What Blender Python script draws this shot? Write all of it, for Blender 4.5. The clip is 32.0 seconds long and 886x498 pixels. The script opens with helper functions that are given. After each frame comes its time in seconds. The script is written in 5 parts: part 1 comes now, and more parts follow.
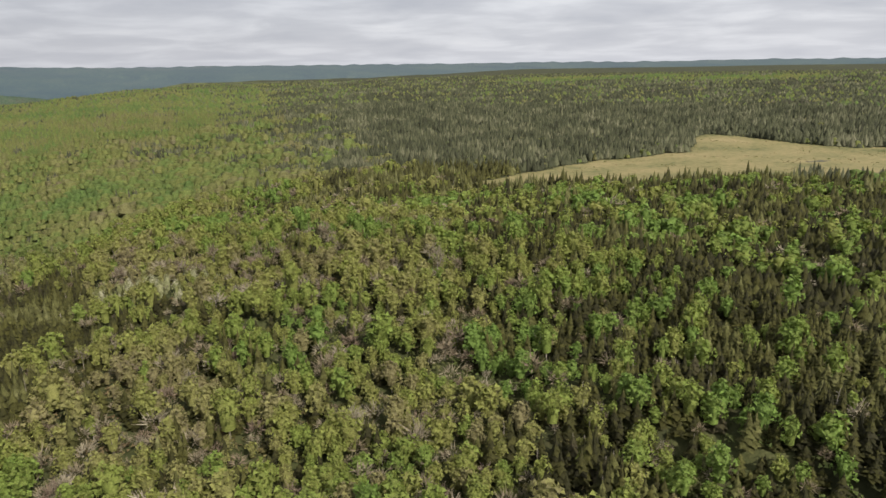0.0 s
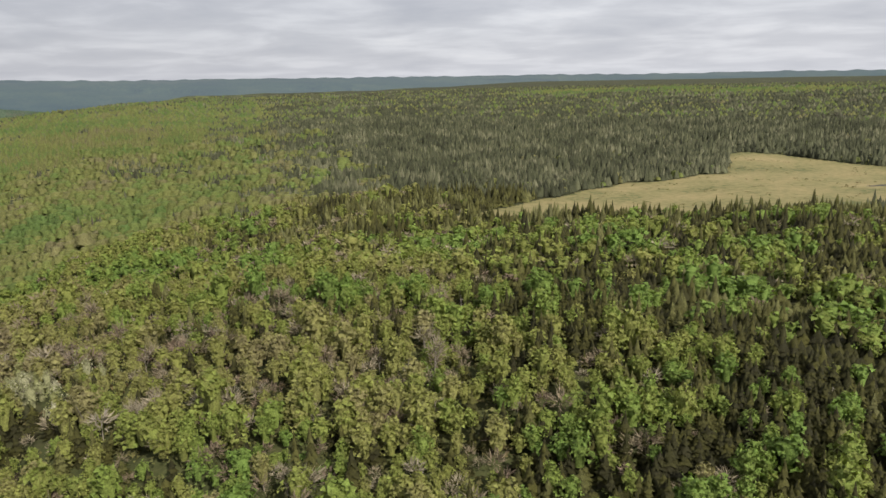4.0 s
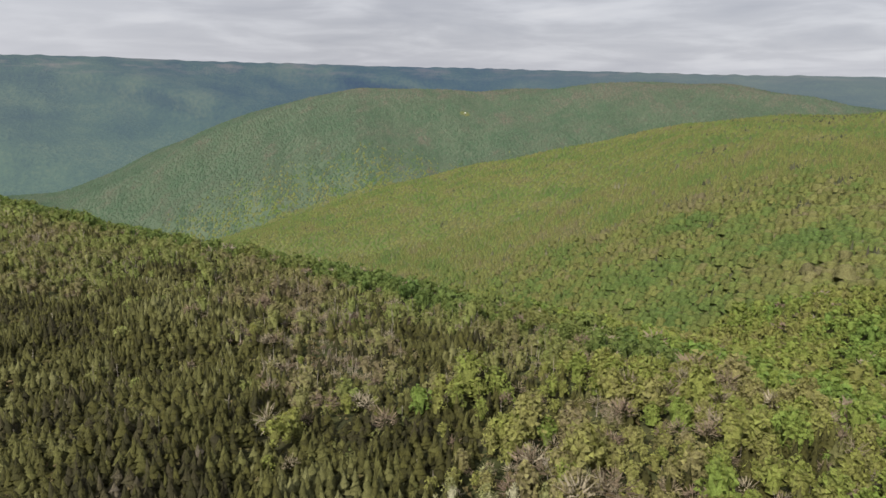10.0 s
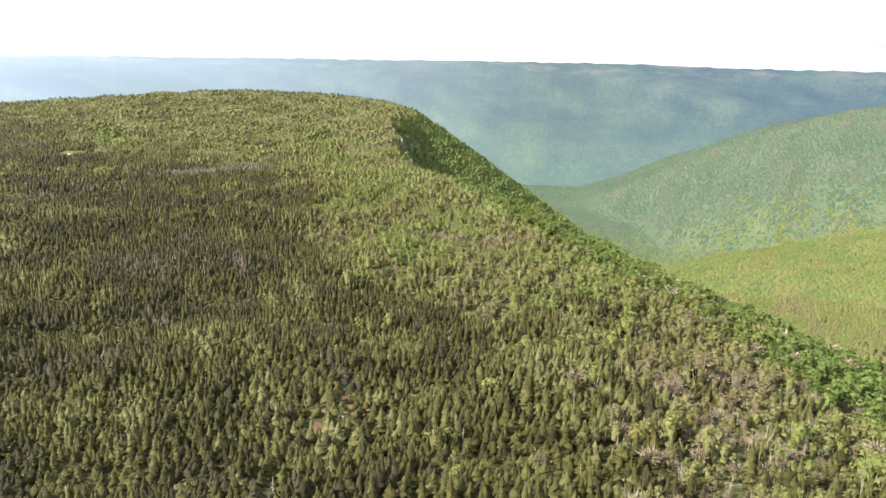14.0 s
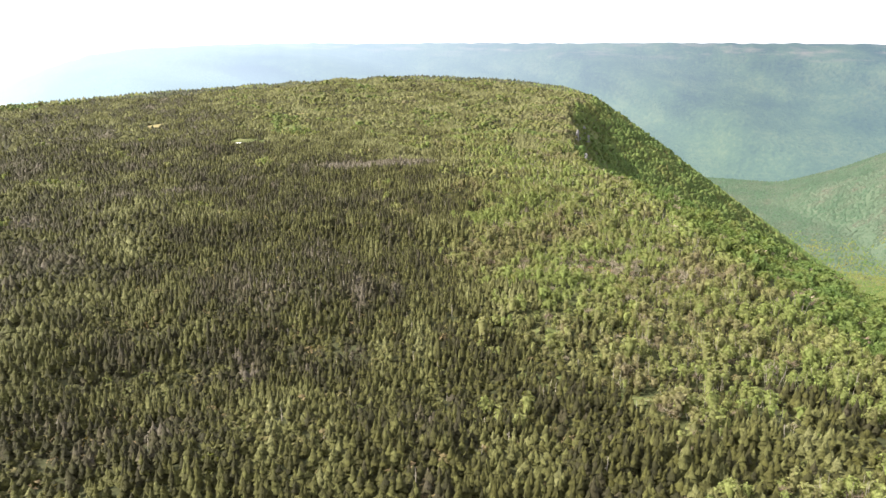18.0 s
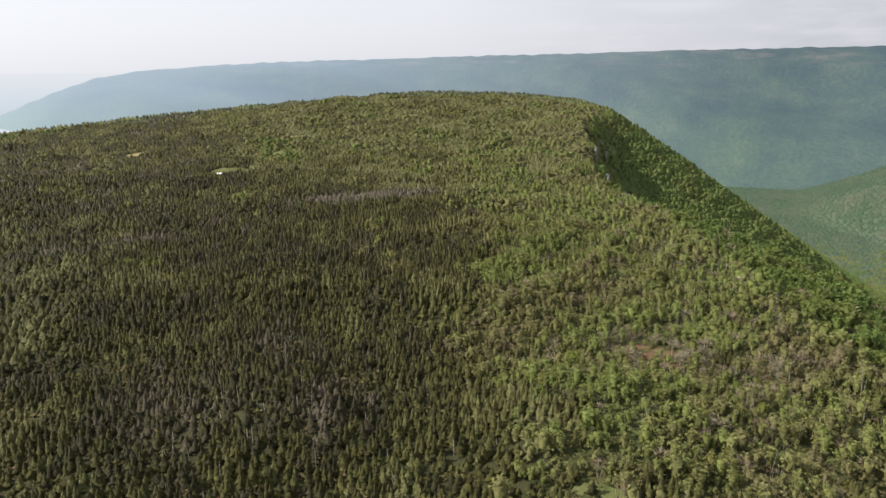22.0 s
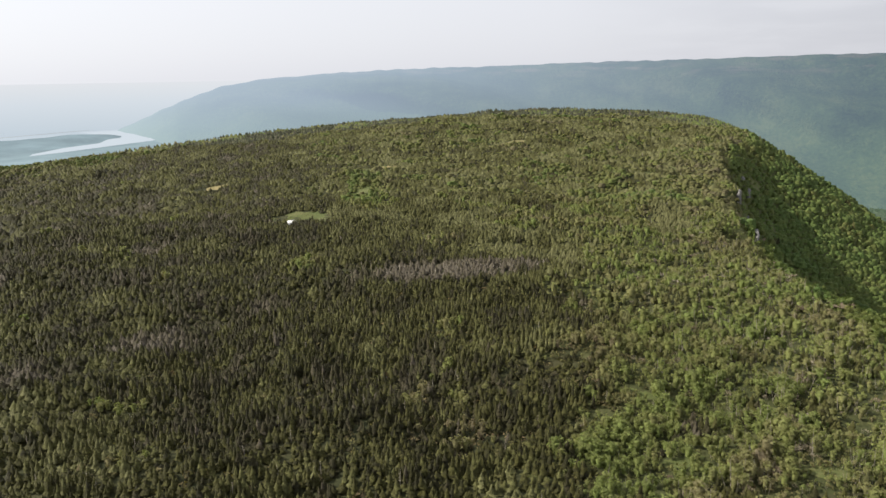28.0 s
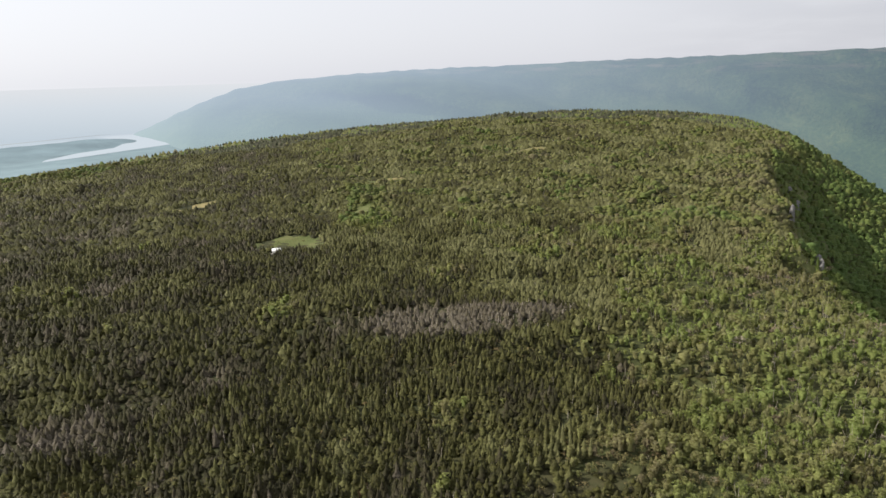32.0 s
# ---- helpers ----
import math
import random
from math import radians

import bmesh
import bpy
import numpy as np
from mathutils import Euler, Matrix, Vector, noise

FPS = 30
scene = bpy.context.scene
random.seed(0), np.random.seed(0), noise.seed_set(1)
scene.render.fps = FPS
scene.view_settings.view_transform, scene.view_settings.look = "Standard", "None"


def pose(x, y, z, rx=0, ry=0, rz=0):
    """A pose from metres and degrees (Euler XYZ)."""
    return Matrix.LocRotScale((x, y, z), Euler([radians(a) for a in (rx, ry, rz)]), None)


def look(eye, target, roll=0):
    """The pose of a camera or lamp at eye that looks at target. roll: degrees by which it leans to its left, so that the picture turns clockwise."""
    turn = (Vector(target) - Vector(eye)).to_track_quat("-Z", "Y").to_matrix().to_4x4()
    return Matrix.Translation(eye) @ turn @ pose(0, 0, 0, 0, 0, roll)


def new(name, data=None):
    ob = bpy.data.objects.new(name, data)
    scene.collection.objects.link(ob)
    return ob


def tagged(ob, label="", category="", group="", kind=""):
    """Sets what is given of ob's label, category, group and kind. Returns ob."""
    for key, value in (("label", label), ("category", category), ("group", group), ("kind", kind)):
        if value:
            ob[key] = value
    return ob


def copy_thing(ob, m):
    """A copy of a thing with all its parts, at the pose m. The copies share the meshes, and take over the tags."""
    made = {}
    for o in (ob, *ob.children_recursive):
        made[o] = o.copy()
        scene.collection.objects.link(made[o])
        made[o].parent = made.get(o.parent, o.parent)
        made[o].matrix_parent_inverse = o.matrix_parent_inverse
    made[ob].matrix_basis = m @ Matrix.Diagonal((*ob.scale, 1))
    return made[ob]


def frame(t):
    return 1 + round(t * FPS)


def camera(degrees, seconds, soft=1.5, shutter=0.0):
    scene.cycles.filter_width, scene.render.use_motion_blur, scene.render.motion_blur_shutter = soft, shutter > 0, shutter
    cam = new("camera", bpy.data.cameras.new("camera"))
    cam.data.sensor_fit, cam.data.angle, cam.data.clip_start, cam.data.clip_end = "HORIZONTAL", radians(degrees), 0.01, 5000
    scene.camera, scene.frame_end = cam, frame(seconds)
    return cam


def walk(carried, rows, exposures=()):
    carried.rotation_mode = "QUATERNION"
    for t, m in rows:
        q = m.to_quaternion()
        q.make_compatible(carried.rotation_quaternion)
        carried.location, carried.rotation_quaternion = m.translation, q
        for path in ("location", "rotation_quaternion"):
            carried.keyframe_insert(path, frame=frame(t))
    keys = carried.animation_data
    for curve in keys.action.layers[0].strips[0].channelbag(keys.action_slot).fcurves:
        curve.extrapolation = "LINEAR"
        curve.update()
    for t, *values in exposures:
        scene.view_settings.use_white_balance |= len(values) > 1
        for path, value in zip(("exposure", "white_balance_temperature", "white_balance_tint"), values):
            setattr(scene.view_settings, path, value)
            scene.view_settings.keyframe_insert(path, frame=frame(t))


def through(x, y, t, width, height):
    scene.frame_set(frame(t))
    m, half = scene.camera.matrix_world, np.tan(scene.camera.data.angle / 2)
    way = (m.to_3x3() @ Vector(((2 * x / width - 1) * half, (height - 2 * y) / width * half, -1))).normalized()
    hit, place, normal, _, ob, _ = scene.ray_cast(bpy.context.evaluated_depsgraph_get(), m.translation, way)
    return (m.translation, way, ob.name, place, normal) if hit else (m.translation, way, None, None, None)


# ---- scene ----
# One flight: north over the woods, a long turn to the left, then south-west along the plateau's edge.
cam = camera(65.33, 32.0, soft=1.5)
# seconds, east, north, height, heading (from north to the left), tilt down, lean
FLIGHT = [
    (0.0, -0.00, 0.01, 79.00, 0.00, 14.88, -1.12), (0.5, 0.10, 9.03, 79.01, -0.08, 14.78, -1.11), (1.0, 0.46, 17.92, 78.92, -0.15, 14.66, -1.17),
    (1.5, 0.76, 26.90, 78.87, -0.21, 14.55, -1.22), (2.0, 1.20, 36.09, 78.80, -0.27, 14.43, -1.25), (2.5, 1.63, 45.39, 78.69, -0.36, 14.29, -1.21),
    (4.5, 1.82, 81.73, 77.10, 1.77, 13.79, -1.18), (5.0, 2.01, 89.99, 77.22, 4.74, 13.72, -1.05), (5.5, 1.98, 98.12, 77.33, 9.82, 13.65, -0.79),
    (6.0, 1.68, 106.36, 77.46, 16.22, 13.65, -0.57), (6.5, 1.13, 114.60, 77.50, 22.52, 13.64, -0.36), (7.0, 0.02, 122.71, 77.45, 28.03, 13.67, -0.29),
    (7.5, -1.71, 130.52, 77.40, 33.94, 13.69, -0.08), (8.0, -4.25, 138.13, 77.43, 39.22, 13.73, 0.15), (8.5, -7.51, 145.49, 77.26, 44.66, 13.76, 0.35),
    (9.0, -12.19, 153.25, 76.71, 51.02, 13.80, 0.63), (9.5, -16.56, 160.27, 76.56, 56.98, 13.83, 0.71), (10.0, -21.52, 166.47, 76.45, 62.88, 13.86, 0.76),
    (10.5, -26.45, 171.93, 76.65, 69.06, 13.92, 0.90), (11.0, -32.30, 176.78, 76.87, 74.54, 14.00, 1.04), (11.5, -38.54, 181.24, 76.93, 79.94, 14.03, 1.16),
    (12.0, -44.76, 185.16, 77.02, 85.34, 14.04, 1.18), (12.5, -51.43, 188.28, 77.15, 90.74, 14.08, 1.30), (13.0, -58.36, 190.79, 77.22, 95.99, 14.11, 1.39),
    (13.5, -65.66, 192.47, 77.27, 99.86, 14.09, 1.47), (14.0, -73.42, 193.27, 77.24, 103.72, 14.08, 1.47), (14.5, -81.02, 193.55, 77.12, 107.72, 14.05, 1.43),
    (15.0, -88.89, 193.21, 77.19, 111.63, 14.04, 1.38), (15.5, -96.21, 192.37, 77.44, 115.22, 14.00, 1.42), (17.5, -127.43, 182.46, 78.36, 118.27, 15.28, 0.98),
    (18.0, -136.09, 178.73, 78.91, 118.42, 15.62, 0.90), (18.5, -144.37, 174.73, 79.01, 118.61, 15.46, 0.64), (19.0, -152.72, 170.72, 78.96, 118.73, 15.29, 0.45),
    (19.5, -160.94, 167.18, 78.94, 118.89, 15.11, 0.25), (20.0, -169.24, 163.21, 79.00, 119.02, 14.98, 0.02), (20.5, -177.65, 159.23, 79.01, 119.13, 14.84, -0.20),
    (21.0, -186.32, 155.12, 79.10, 119.24, 14.73, -0.35), (21.5, -194.98, 150.83, 79.21, 119.33, 14.63, -0.48), (22.0, -203.52, 146.51, 79.44, 119.42, 14.55, -0.67),
    (22.5, -211.82, 142.40, 79.91, 119.52, 14.49, -0.87), (23.0, -220.19, 138.08, 80.91, 119.57, 14.40, -0.98), (23.5, -228.75, 133.62, 82.59, 119.63, 14.44, -1.08),
    (24.0, -236.99, 129.44, 84.48, 119.70, 14.39, -1.14), (24.5, -244.92, 125.35, 86.71, 119.76, 14.36, -1.22), (25.0, -252.86, 121.27, 89.05, 120.81, 14.33, -1.28),
    (25.5, -261.06, 117.06, 90.96, 123.00, 14.29, -1.19), (26.0, -269.44, 112.62, 92.53, 124.78, 14.22, -1.14), (26.5, -278.18, 107.40, 93.88, 126.27, 14.15, -1.18),
    (28.5, -304.84, 95.60, 101.18, 129.19, 14.17, -0.94), (29.0, -312.82, 90.64, 101.51, 129.39, 14.18, -1.09), (29.5, -320.63, 85.45, 101.63, 129.58, 14.15, -1.15),
    (30.0, -328.39, 80.31, 101.78, 129.81, 14.13, -1.23), (30.5, -336.38, 74.97, 101.90, 129.98, 14.14, -1.31), (31.0, -344.21, 69.52, 102.08, 130.20, 14.15, -1.41),
    (31.5, -352.16, 64.35, 102.14, 130.39, 14.13, -1.52), (32.0, -359.72, 58.97, 102.20, 130.50, 14.14, -1.61),
]
EXPOSURES = [(0, 0.08), (6, 0.06), (8, 0.0), (10.5, 0.26), (13, 1.02), (15, 1.3), (17.5, 1.36), (19, 0.92), (20.5, 0.36), (24, 0.25), (32, 0.2)]
walk(cam, [(t, pose(x, y, z, 90 - tilt, 0, head) @ pose(0, 0, 0, 0, 0, lean)) for t, x, y, z, head, tilt, lean in FLIGHT], EXPOSURES)

# ---- sky and sun ----
SUN_AZ, SUN_EL = 214.0, 39.0      # bearing from north to the left, height in degrees
world = bpy.data.worlds.new("sky")
scene.world = world
world.use_nodes = True
wt = world.node_tree
wt.nodes.clear()


def link(tree, a, b):
    tree.links.new(a, b)


def node(tree, kind, **values):
    n = tree.nodes.new(kind)
    for key, value in values.items():
        if key in n.inputs:
            n.inputs[key].default_value = value
    return n


def ramp(tree, fac, stops):
    n = tree.nodes.new("ShaderNodeValToRGB")
    while len(n.color_ramp.elements) < len(stops):
        n.color_ramp.elements.new(0.5)
    for e, (p, c) in zip(n.color_ramp.elements, stops):
        e.position, e.color = p, (*c, 1)
    link(tree, fac, n.inputs[0])
    return n.outputs[0]


def maths(tree, op, a, b=None, clamp=False):
    n = tree.nodes.new("ShaderNodeMath")
    n.operation, n.use_clamp = op, clamp
    for i, v in enumerate((a, b)):
        if v is None:
            continue
        if isinstance(v, (int, float)):
            n.inputs[i].default_value = v
        else:
            link(tree, v, n.inputs[i])
    return n.outputs[0]


def mix_rgb(tree, fac, a, b, how="MIX"):
    n = tree.nodes.new("ShaderNodeMixRGB")
    n.blend_type = how
    for i, v in enumerate((fac, a, b)):
        if isinstance(v, (int, float)):
            n.inputs[i].default_value = v
        elif isinstance(v, tuple):
            n.inputs[i].default_value = (*v, 1)
        else:
            link(tree, v, n.inputs[i])
    return n.outputs[0]


clear = wt.nodes.new("ShaderNodeTexSky")
clear.sky_type, clear.sun_disc = "NISHITA", False
clear.sun_elevation, clear.sun_rotation = radians(SUN_EL), radians(-SUN_AZ)
clear.air_density, clear.dust_density = 1.0, 2.0
co = wt.nodes.new("ShaderNodeTexCoord")
sep = wt.nodes.new("ShaderNodeSeparateXYZ")
link(wt, co.outputs["Generated"], sep.inputs[0])
up = maths(wt, "ADD", maths(wt, "MAXIMUM", sep.outputs[2], 0.0), 0.11)
flat = wt.nodes.new("ShaderNodeCombineXYZ")
link(wt, maths(wt, "DIVIDE", sep.outputs[0], up), flat.inputs[0])
link(wt, maths(wt, "DIVIDE", sep.outputs[1], up), flat.inputs[1])
cloud = node(wt, "ShaderNodeTexNoise", Scale=1.1, Detail=7.0, Roughness=0.52, Distortion=0.3)
link(wt, flat.outputs[0], cloud.inputs["Vector"])
deck = ramp(wt, cloud.outputs["Fac"], [(0.30, (0.53, 0.545, 0.61)), (0.48, (0.65, 0.66, 0.715)), (0.60, (0.80, 0.81, 0.86)), (0.75, (0.94, 0.94, 0.97))])
# thin bright veil towards the sun's side and near the horizon
sunward = maths(wt, "ADD", maths(wt, "MULTIPLY", sep.outputs[0], -math.sin(radians(178))), maths(wt, "MULTIPLY", sep.outputs[1], math.cos(radians(178))))
veil = maths(wt, "MULTIPLY", maths(wt, "ADD", sunward, 0.25, True), 1.3, True)
deck = mix_rgb(wt, veil, deck, (1.02, 1.035, 1.085))
haze = maths(wt, "POWER", maths(wt, "SUBTRACT", 1.0, maths(wt, "ABSOLUTE", sep.outputs[2]), True), 16.0)
deck = mix_rgb(wt, maths(wt, "MULTIPLY", haze, 0.55), deck, (0.81, 0.825, 0.88))
skymix = mix_rgb(wt, 0.012, deck, clear.outputs[0])
westward = maths(wt, "ADD", maths(wt, "MULTIPLY", sep.outputs[0], -math.sin(radians(82))), maths(wt, "MULTIPLY", sep.outputs[1], math.cos(radians(82))))
skymix = mix_rgb(wt, maths(wt, "MULTIPLY", westward, 0.9, True), skymix, mix_rgb(wt, 1.0, skymix, (0.74, 0.74, 0.755), "MULTIPLY"))
bg = node(wt, "ShaderNodeBackground", Strength=0.82)
link(wt, skymix, bg.inputs[0])
wo = wt.nodes.new("ShaderNodeOutputWorld")
link(wt, bg.outputs[0], wo.inputs[0])

lamp = bpy.data.lights.new("sun", "SUN")
lamp.energy, lamp.angle, lamp.color = 5.0, radians(1.2), (1.0, 0.94, 0.84)
sun = new("sun", lamp)
a, e = radians(SUN_AZ), radians(SUN_EL)
sun.matrix_world = look((-math.sin(a) * math.cos(e) * 900, math.cos(a) * math.cos(e) * 900, math.sin(e) * 900), (0, 0, 0))


# ---- materials ----
def material(name, rough=0.85):
    m = bpy.data.materials.new(name)
    m.use_nodes = True
    t = m.node_tree
    t.nodes.clear()
    out = t.nodes.new("ShaderNodeOutputMaterial")
    p = node(t, "ShaderNodeBsdfPrincipled", Roughness=rough)
    link(t, p.outputs[0], out.inputs[0])
    return m, t, p, out


def place_noise(t, scale, detail=4.0, rough=0.55):
    g = t.nodes.new("ShaderNodeNewGeometry")
    n = node(t, "ShaderNodeTexNoise", Scale=scale, Detail=detail, Roughness=rough)
    link(t, g.outputs["Position"], n.inputs["Vector"])
    return n.outputs["Fac"]


def foliage(name, stops, through=0.25, spread=0.5, shine=0.25, clumps=0.5, grain=3.2, depth=1.35):
    """Leaves or needles: a tint per tree, a smaller shift per clump, and leaf-scale noise that brightens and darkens
    the colour.
    """
    m, t, p, out = material(name, 0.75)
    at = t.nodes.new("ShaderNodeAttribute")
    at.attribute_name = "tint"
    oi = t.nodes.new("ShaderNodeObjectInfo")
    ge = t.nodes.new("ShaderNodeNewGeometry")
    v = maths(t, "ADD", at.outputs["Fac"], maths(t, "MULTIPLY", maths(t, "SUBTRACT", oi.outputs["Random"], 0.5), 0.1))
    v = maths(t, "ADD", v, maths(t, "MULTIPLY", maths(t, "SUBTRACT", ge.outputs["Random Per Island"], 0.5), 0.22 * spread))
    c = ramp(t, v, stops)
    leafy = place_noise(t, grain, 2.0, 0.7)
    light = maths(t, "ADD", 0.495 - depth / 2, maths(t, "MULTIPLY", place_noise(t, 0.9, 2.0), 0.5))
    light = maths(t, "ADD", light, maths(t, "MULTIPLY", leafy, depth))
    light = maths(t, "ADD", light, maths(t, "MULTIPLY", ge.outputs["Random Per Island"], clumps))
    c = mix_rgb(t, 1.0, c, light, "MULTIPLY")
    link(t, c, p.inputs["Base Color"])
    p.inputs["Specular IOR Level"].default_value = shine
    bp = node(t, "ShaderNodeBump", Strength=0.9, Distance=0.9 / grain)
    link(t, leafy, bp.inputs["Height"])
    link(t, bp.outputs[0], p.inputs["Normal"])
    tr = t.nodes.new("ShaderNodeBsdfTranslucent")
    link(t, mix_rgb(t, 1.0, c, (1.25, 1.3, 0.6), "MULTIPLY"), tr.inputs[0])
    mx = node(t, "ShaderNodeMixShader", Fac=through)
    link(t, p.outputs[0], mx.inputs[1])
    link(t, tr.outputs[0], mx.inputs[2])
    link(t, mx.outputs[0], out.inputs[0])
    return m


def mottled(name, stops, scale, fine=0.0, rough=0.9, bump=0.0):
    """A rough natural surface, with broad and fine variation."""
    m, t, p, out = material(name, rough)
    v = place_noise(t, scale, 6.0)
    if fine:
        v = maths(t, "ADD", maths(t, "MULTIPLY", v, 0.6), maths(t, "MULTIPLY", place_noise(t, fine, 5.0), 0.4))
    link(t, ramp(t, v, stops), p.inputs["Base Color"])
    p.inputs["Specular IOR Level"].default_value = 0.2
    if bump:
        b = node(t, "ShaderNodeBump", Strength=0.6, Distance=bump)
        link(t, place_noise(t, fine or scale * 6, 5.0), b.inputs["Height"])
        link(t, b.outputs[0], p.inputs["Normal"])
    return m


LEAF_TONES = [(0.0, (0.198, 0.166, 0.092)), (0.25, (0.208, 0.194, 0.074)), (0.5, (0.200, 0.208, 0.056)), (0.75, (0.166, 0.208, 0.045)), (1.0, (0.132, 0.200, 0.043))]
TOP_TONES = [(0.0, (0.175, 0.142, 0.085)), (0.3, (0.184, 0.174, 0.072)), (0.6, (0.172, 0.190, 0.058)), (1.0, (0.136, 0.188, 0.048))]
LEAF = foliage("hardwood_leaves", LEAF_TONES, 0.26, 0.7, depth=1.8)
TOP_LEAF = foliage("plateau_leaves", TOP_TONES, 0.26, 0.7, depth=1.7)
SLOPE_TONES = [(0.0, (0.176, 0.152, 0.088)), (0.25, (0.188, 0.178, 0.074)), (0.5, (0.176, 0.188, 0.056)), (0.75, (0.138, 0.182, 0.048)), (1.0, (0.102, 0.162, 0.042))]
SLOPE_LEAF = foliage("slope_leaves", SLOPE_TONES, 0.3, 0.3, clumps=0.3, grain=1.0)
# distance haze is put into these leaf colours: bluer and duller
FAR_LEAF = foliage("hazed_leaves", [(0.0, (0.142, 0.142, 0.106)), (0.4, (0.104, 0.138, 0.090)), (1.0, (0.076, 0.128, 0.076))], 0.2, 0.3, clumps=0.2, grain=0.25)
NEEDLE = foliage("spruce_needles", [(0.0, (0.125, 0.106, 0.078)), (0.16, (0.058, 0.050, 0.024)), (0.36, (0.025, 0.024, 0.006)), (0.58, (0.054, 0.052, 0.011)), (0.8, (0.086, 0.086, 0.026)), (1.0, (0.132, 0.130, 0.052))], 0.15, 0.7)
# needle colours greyed and blued to stand for distance haze
HAZED_NEEDLE = foliage("hazed_spruce", [(0.0, (0.120, 0.105, 0.075)), (0.3, (0.035, 0.037, 0.018)), (0.6, (0.060, 0.065, 0.032)), (0.85, (0.098, 0.100, 0.054)), (1.0, (0.140, 0.136, 0.080))], 0.12, 0.6)
TWIG = foliage("bare_twigs", [(0.0, (0.17, 0.125, 0.09)), (0.5, (0.20, 0.165, 0.105)), (1.0, (0.27, 0.235, 0.165))], 0.0, 0.6, 0.15)
BLOSSOM = foliage("pale_blossom", [(0.0, (0.20, 0.21, 0.08)), (0.5, (0.26, 0.26, 0.14)), (1.0, (0.38, 0.365, 0.25))], 0.2, 0.6)
SHRUB = foliage("low_shrub", [(0.0, (0.17, 0.12, 0.065)), (0.5, (0.13, 0.12, 0.045)), (1.0, (0.105, 0.135, 0.038))], 0.25, 0.6)
BARK = mottled("bark", [(0.3, (0.12, 0.10, 0.08)), (0.7, (0.28, 0.25, 0.21))], 1.2, 9.0)
DEADWOOD = mottled("weathered_wood", [(0.3, (0.20, 0.175, 0.135)), (0.7, (0.38, 0.34, 0.28))], 1.5, 11.0)
FLOOR = mottled("forest_floor", [(0.25, (0.022, 0.026, 0.011)), (0.5, (0.042, 0.045, 0.018)), (0.75, (0.075, 0.064, 0.030))], 0.035, 0.6, bump=0.5)
# leaf tone dimmed for the crowns' own shade
CANOPY = mottled("woods_from_afar", [(0.3, (0.062, 0.075, 0.026)), (0.5, (0.098, 0.110, 0.038)), (0.7, (0.135, 0.138, 0.052))], 0.03, 0.3, bump=1.2)
UNDERWOOD = mottled("leafy_floor", [(0.3, (0.030, 0.036, 0.013)), (0.5, (0.056, 0.062, 0.022)), (0.7, (0.090, 0.090, 0.036))], 0.05, 0.7, bump=0.7)
# ground tone below the distant woods, with the same painted haze
FAR_CANOPY = mottled("hazed_woods_floor", [(0.3, (0.052, 0.080, 0.050)), (0.5, (0.074, 0.104, 0.064)), (0.7, (0.100, 0.122, 0.080))], 0.008, 0.07, bump=2.0)
MEADOW = mottled("bog_grass", [(0.36, (0.085, 0.095, 0.035)), (0.47, (0.188, 0.166, 0.070)), (0.64, (0.280, 0.224, 0.110))], 0.018, 0.25, bump=0.25)
GRASS = mottled("clearing_grass", [(0.3, (0.066, 0.084, 0.026)), (0.5, (0.100, 0.116, 0.038)), (0.68, (0.15, 0.14, 0.062))], 0.09, 1.1, bump=0.35)
SOIL = mottled("bare_soil", [(0.3, (0.075, 0.046, 0.026)), (0.5, (0.135, 0.080, 0.042)), (0.62, (0.115, 0.098, 0.042))], 0.3, 1.8, bump=0.25)
ROCK = mottled("cliff_rock", [(0.3, (0.10, 0.10, 0.10)), (0.6, (0.20, 0.19, 0.18)), (0.8, (0.30, 0.28, 0.26))], 0.06, 0.5, bump=1.2)



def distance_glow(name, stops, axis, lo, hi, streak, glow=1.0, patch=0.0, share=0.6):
    """Land or water far off: the haze of the air in between is put into its colour and glow."""
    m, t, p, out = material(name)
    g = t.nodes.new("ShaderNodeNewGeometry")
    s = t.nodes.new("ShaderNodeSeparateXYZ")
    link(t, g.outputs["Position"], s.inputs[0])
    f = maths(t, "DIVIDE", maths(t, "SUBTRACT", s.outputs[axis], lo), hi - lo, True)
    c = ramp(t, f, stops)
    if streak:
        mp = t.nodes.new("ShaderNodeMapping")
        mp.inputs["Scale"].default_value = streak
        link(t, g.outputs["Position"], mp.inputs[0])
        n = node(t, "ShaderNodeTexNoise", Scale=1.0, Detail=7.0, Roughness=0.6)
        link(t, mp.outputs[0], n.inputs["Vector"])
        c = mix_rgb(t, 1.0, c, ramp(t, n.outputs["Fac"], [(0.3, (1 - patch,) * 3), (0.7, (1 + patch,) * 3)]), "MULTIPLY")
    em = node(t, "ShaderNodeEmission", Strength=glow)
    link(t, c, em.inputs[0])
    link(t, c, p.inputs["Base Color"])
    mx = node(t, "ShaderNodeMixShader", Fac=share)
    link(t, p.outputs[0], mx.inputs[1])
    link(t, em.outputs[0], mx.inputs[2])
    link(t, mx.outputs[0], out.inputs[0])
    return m




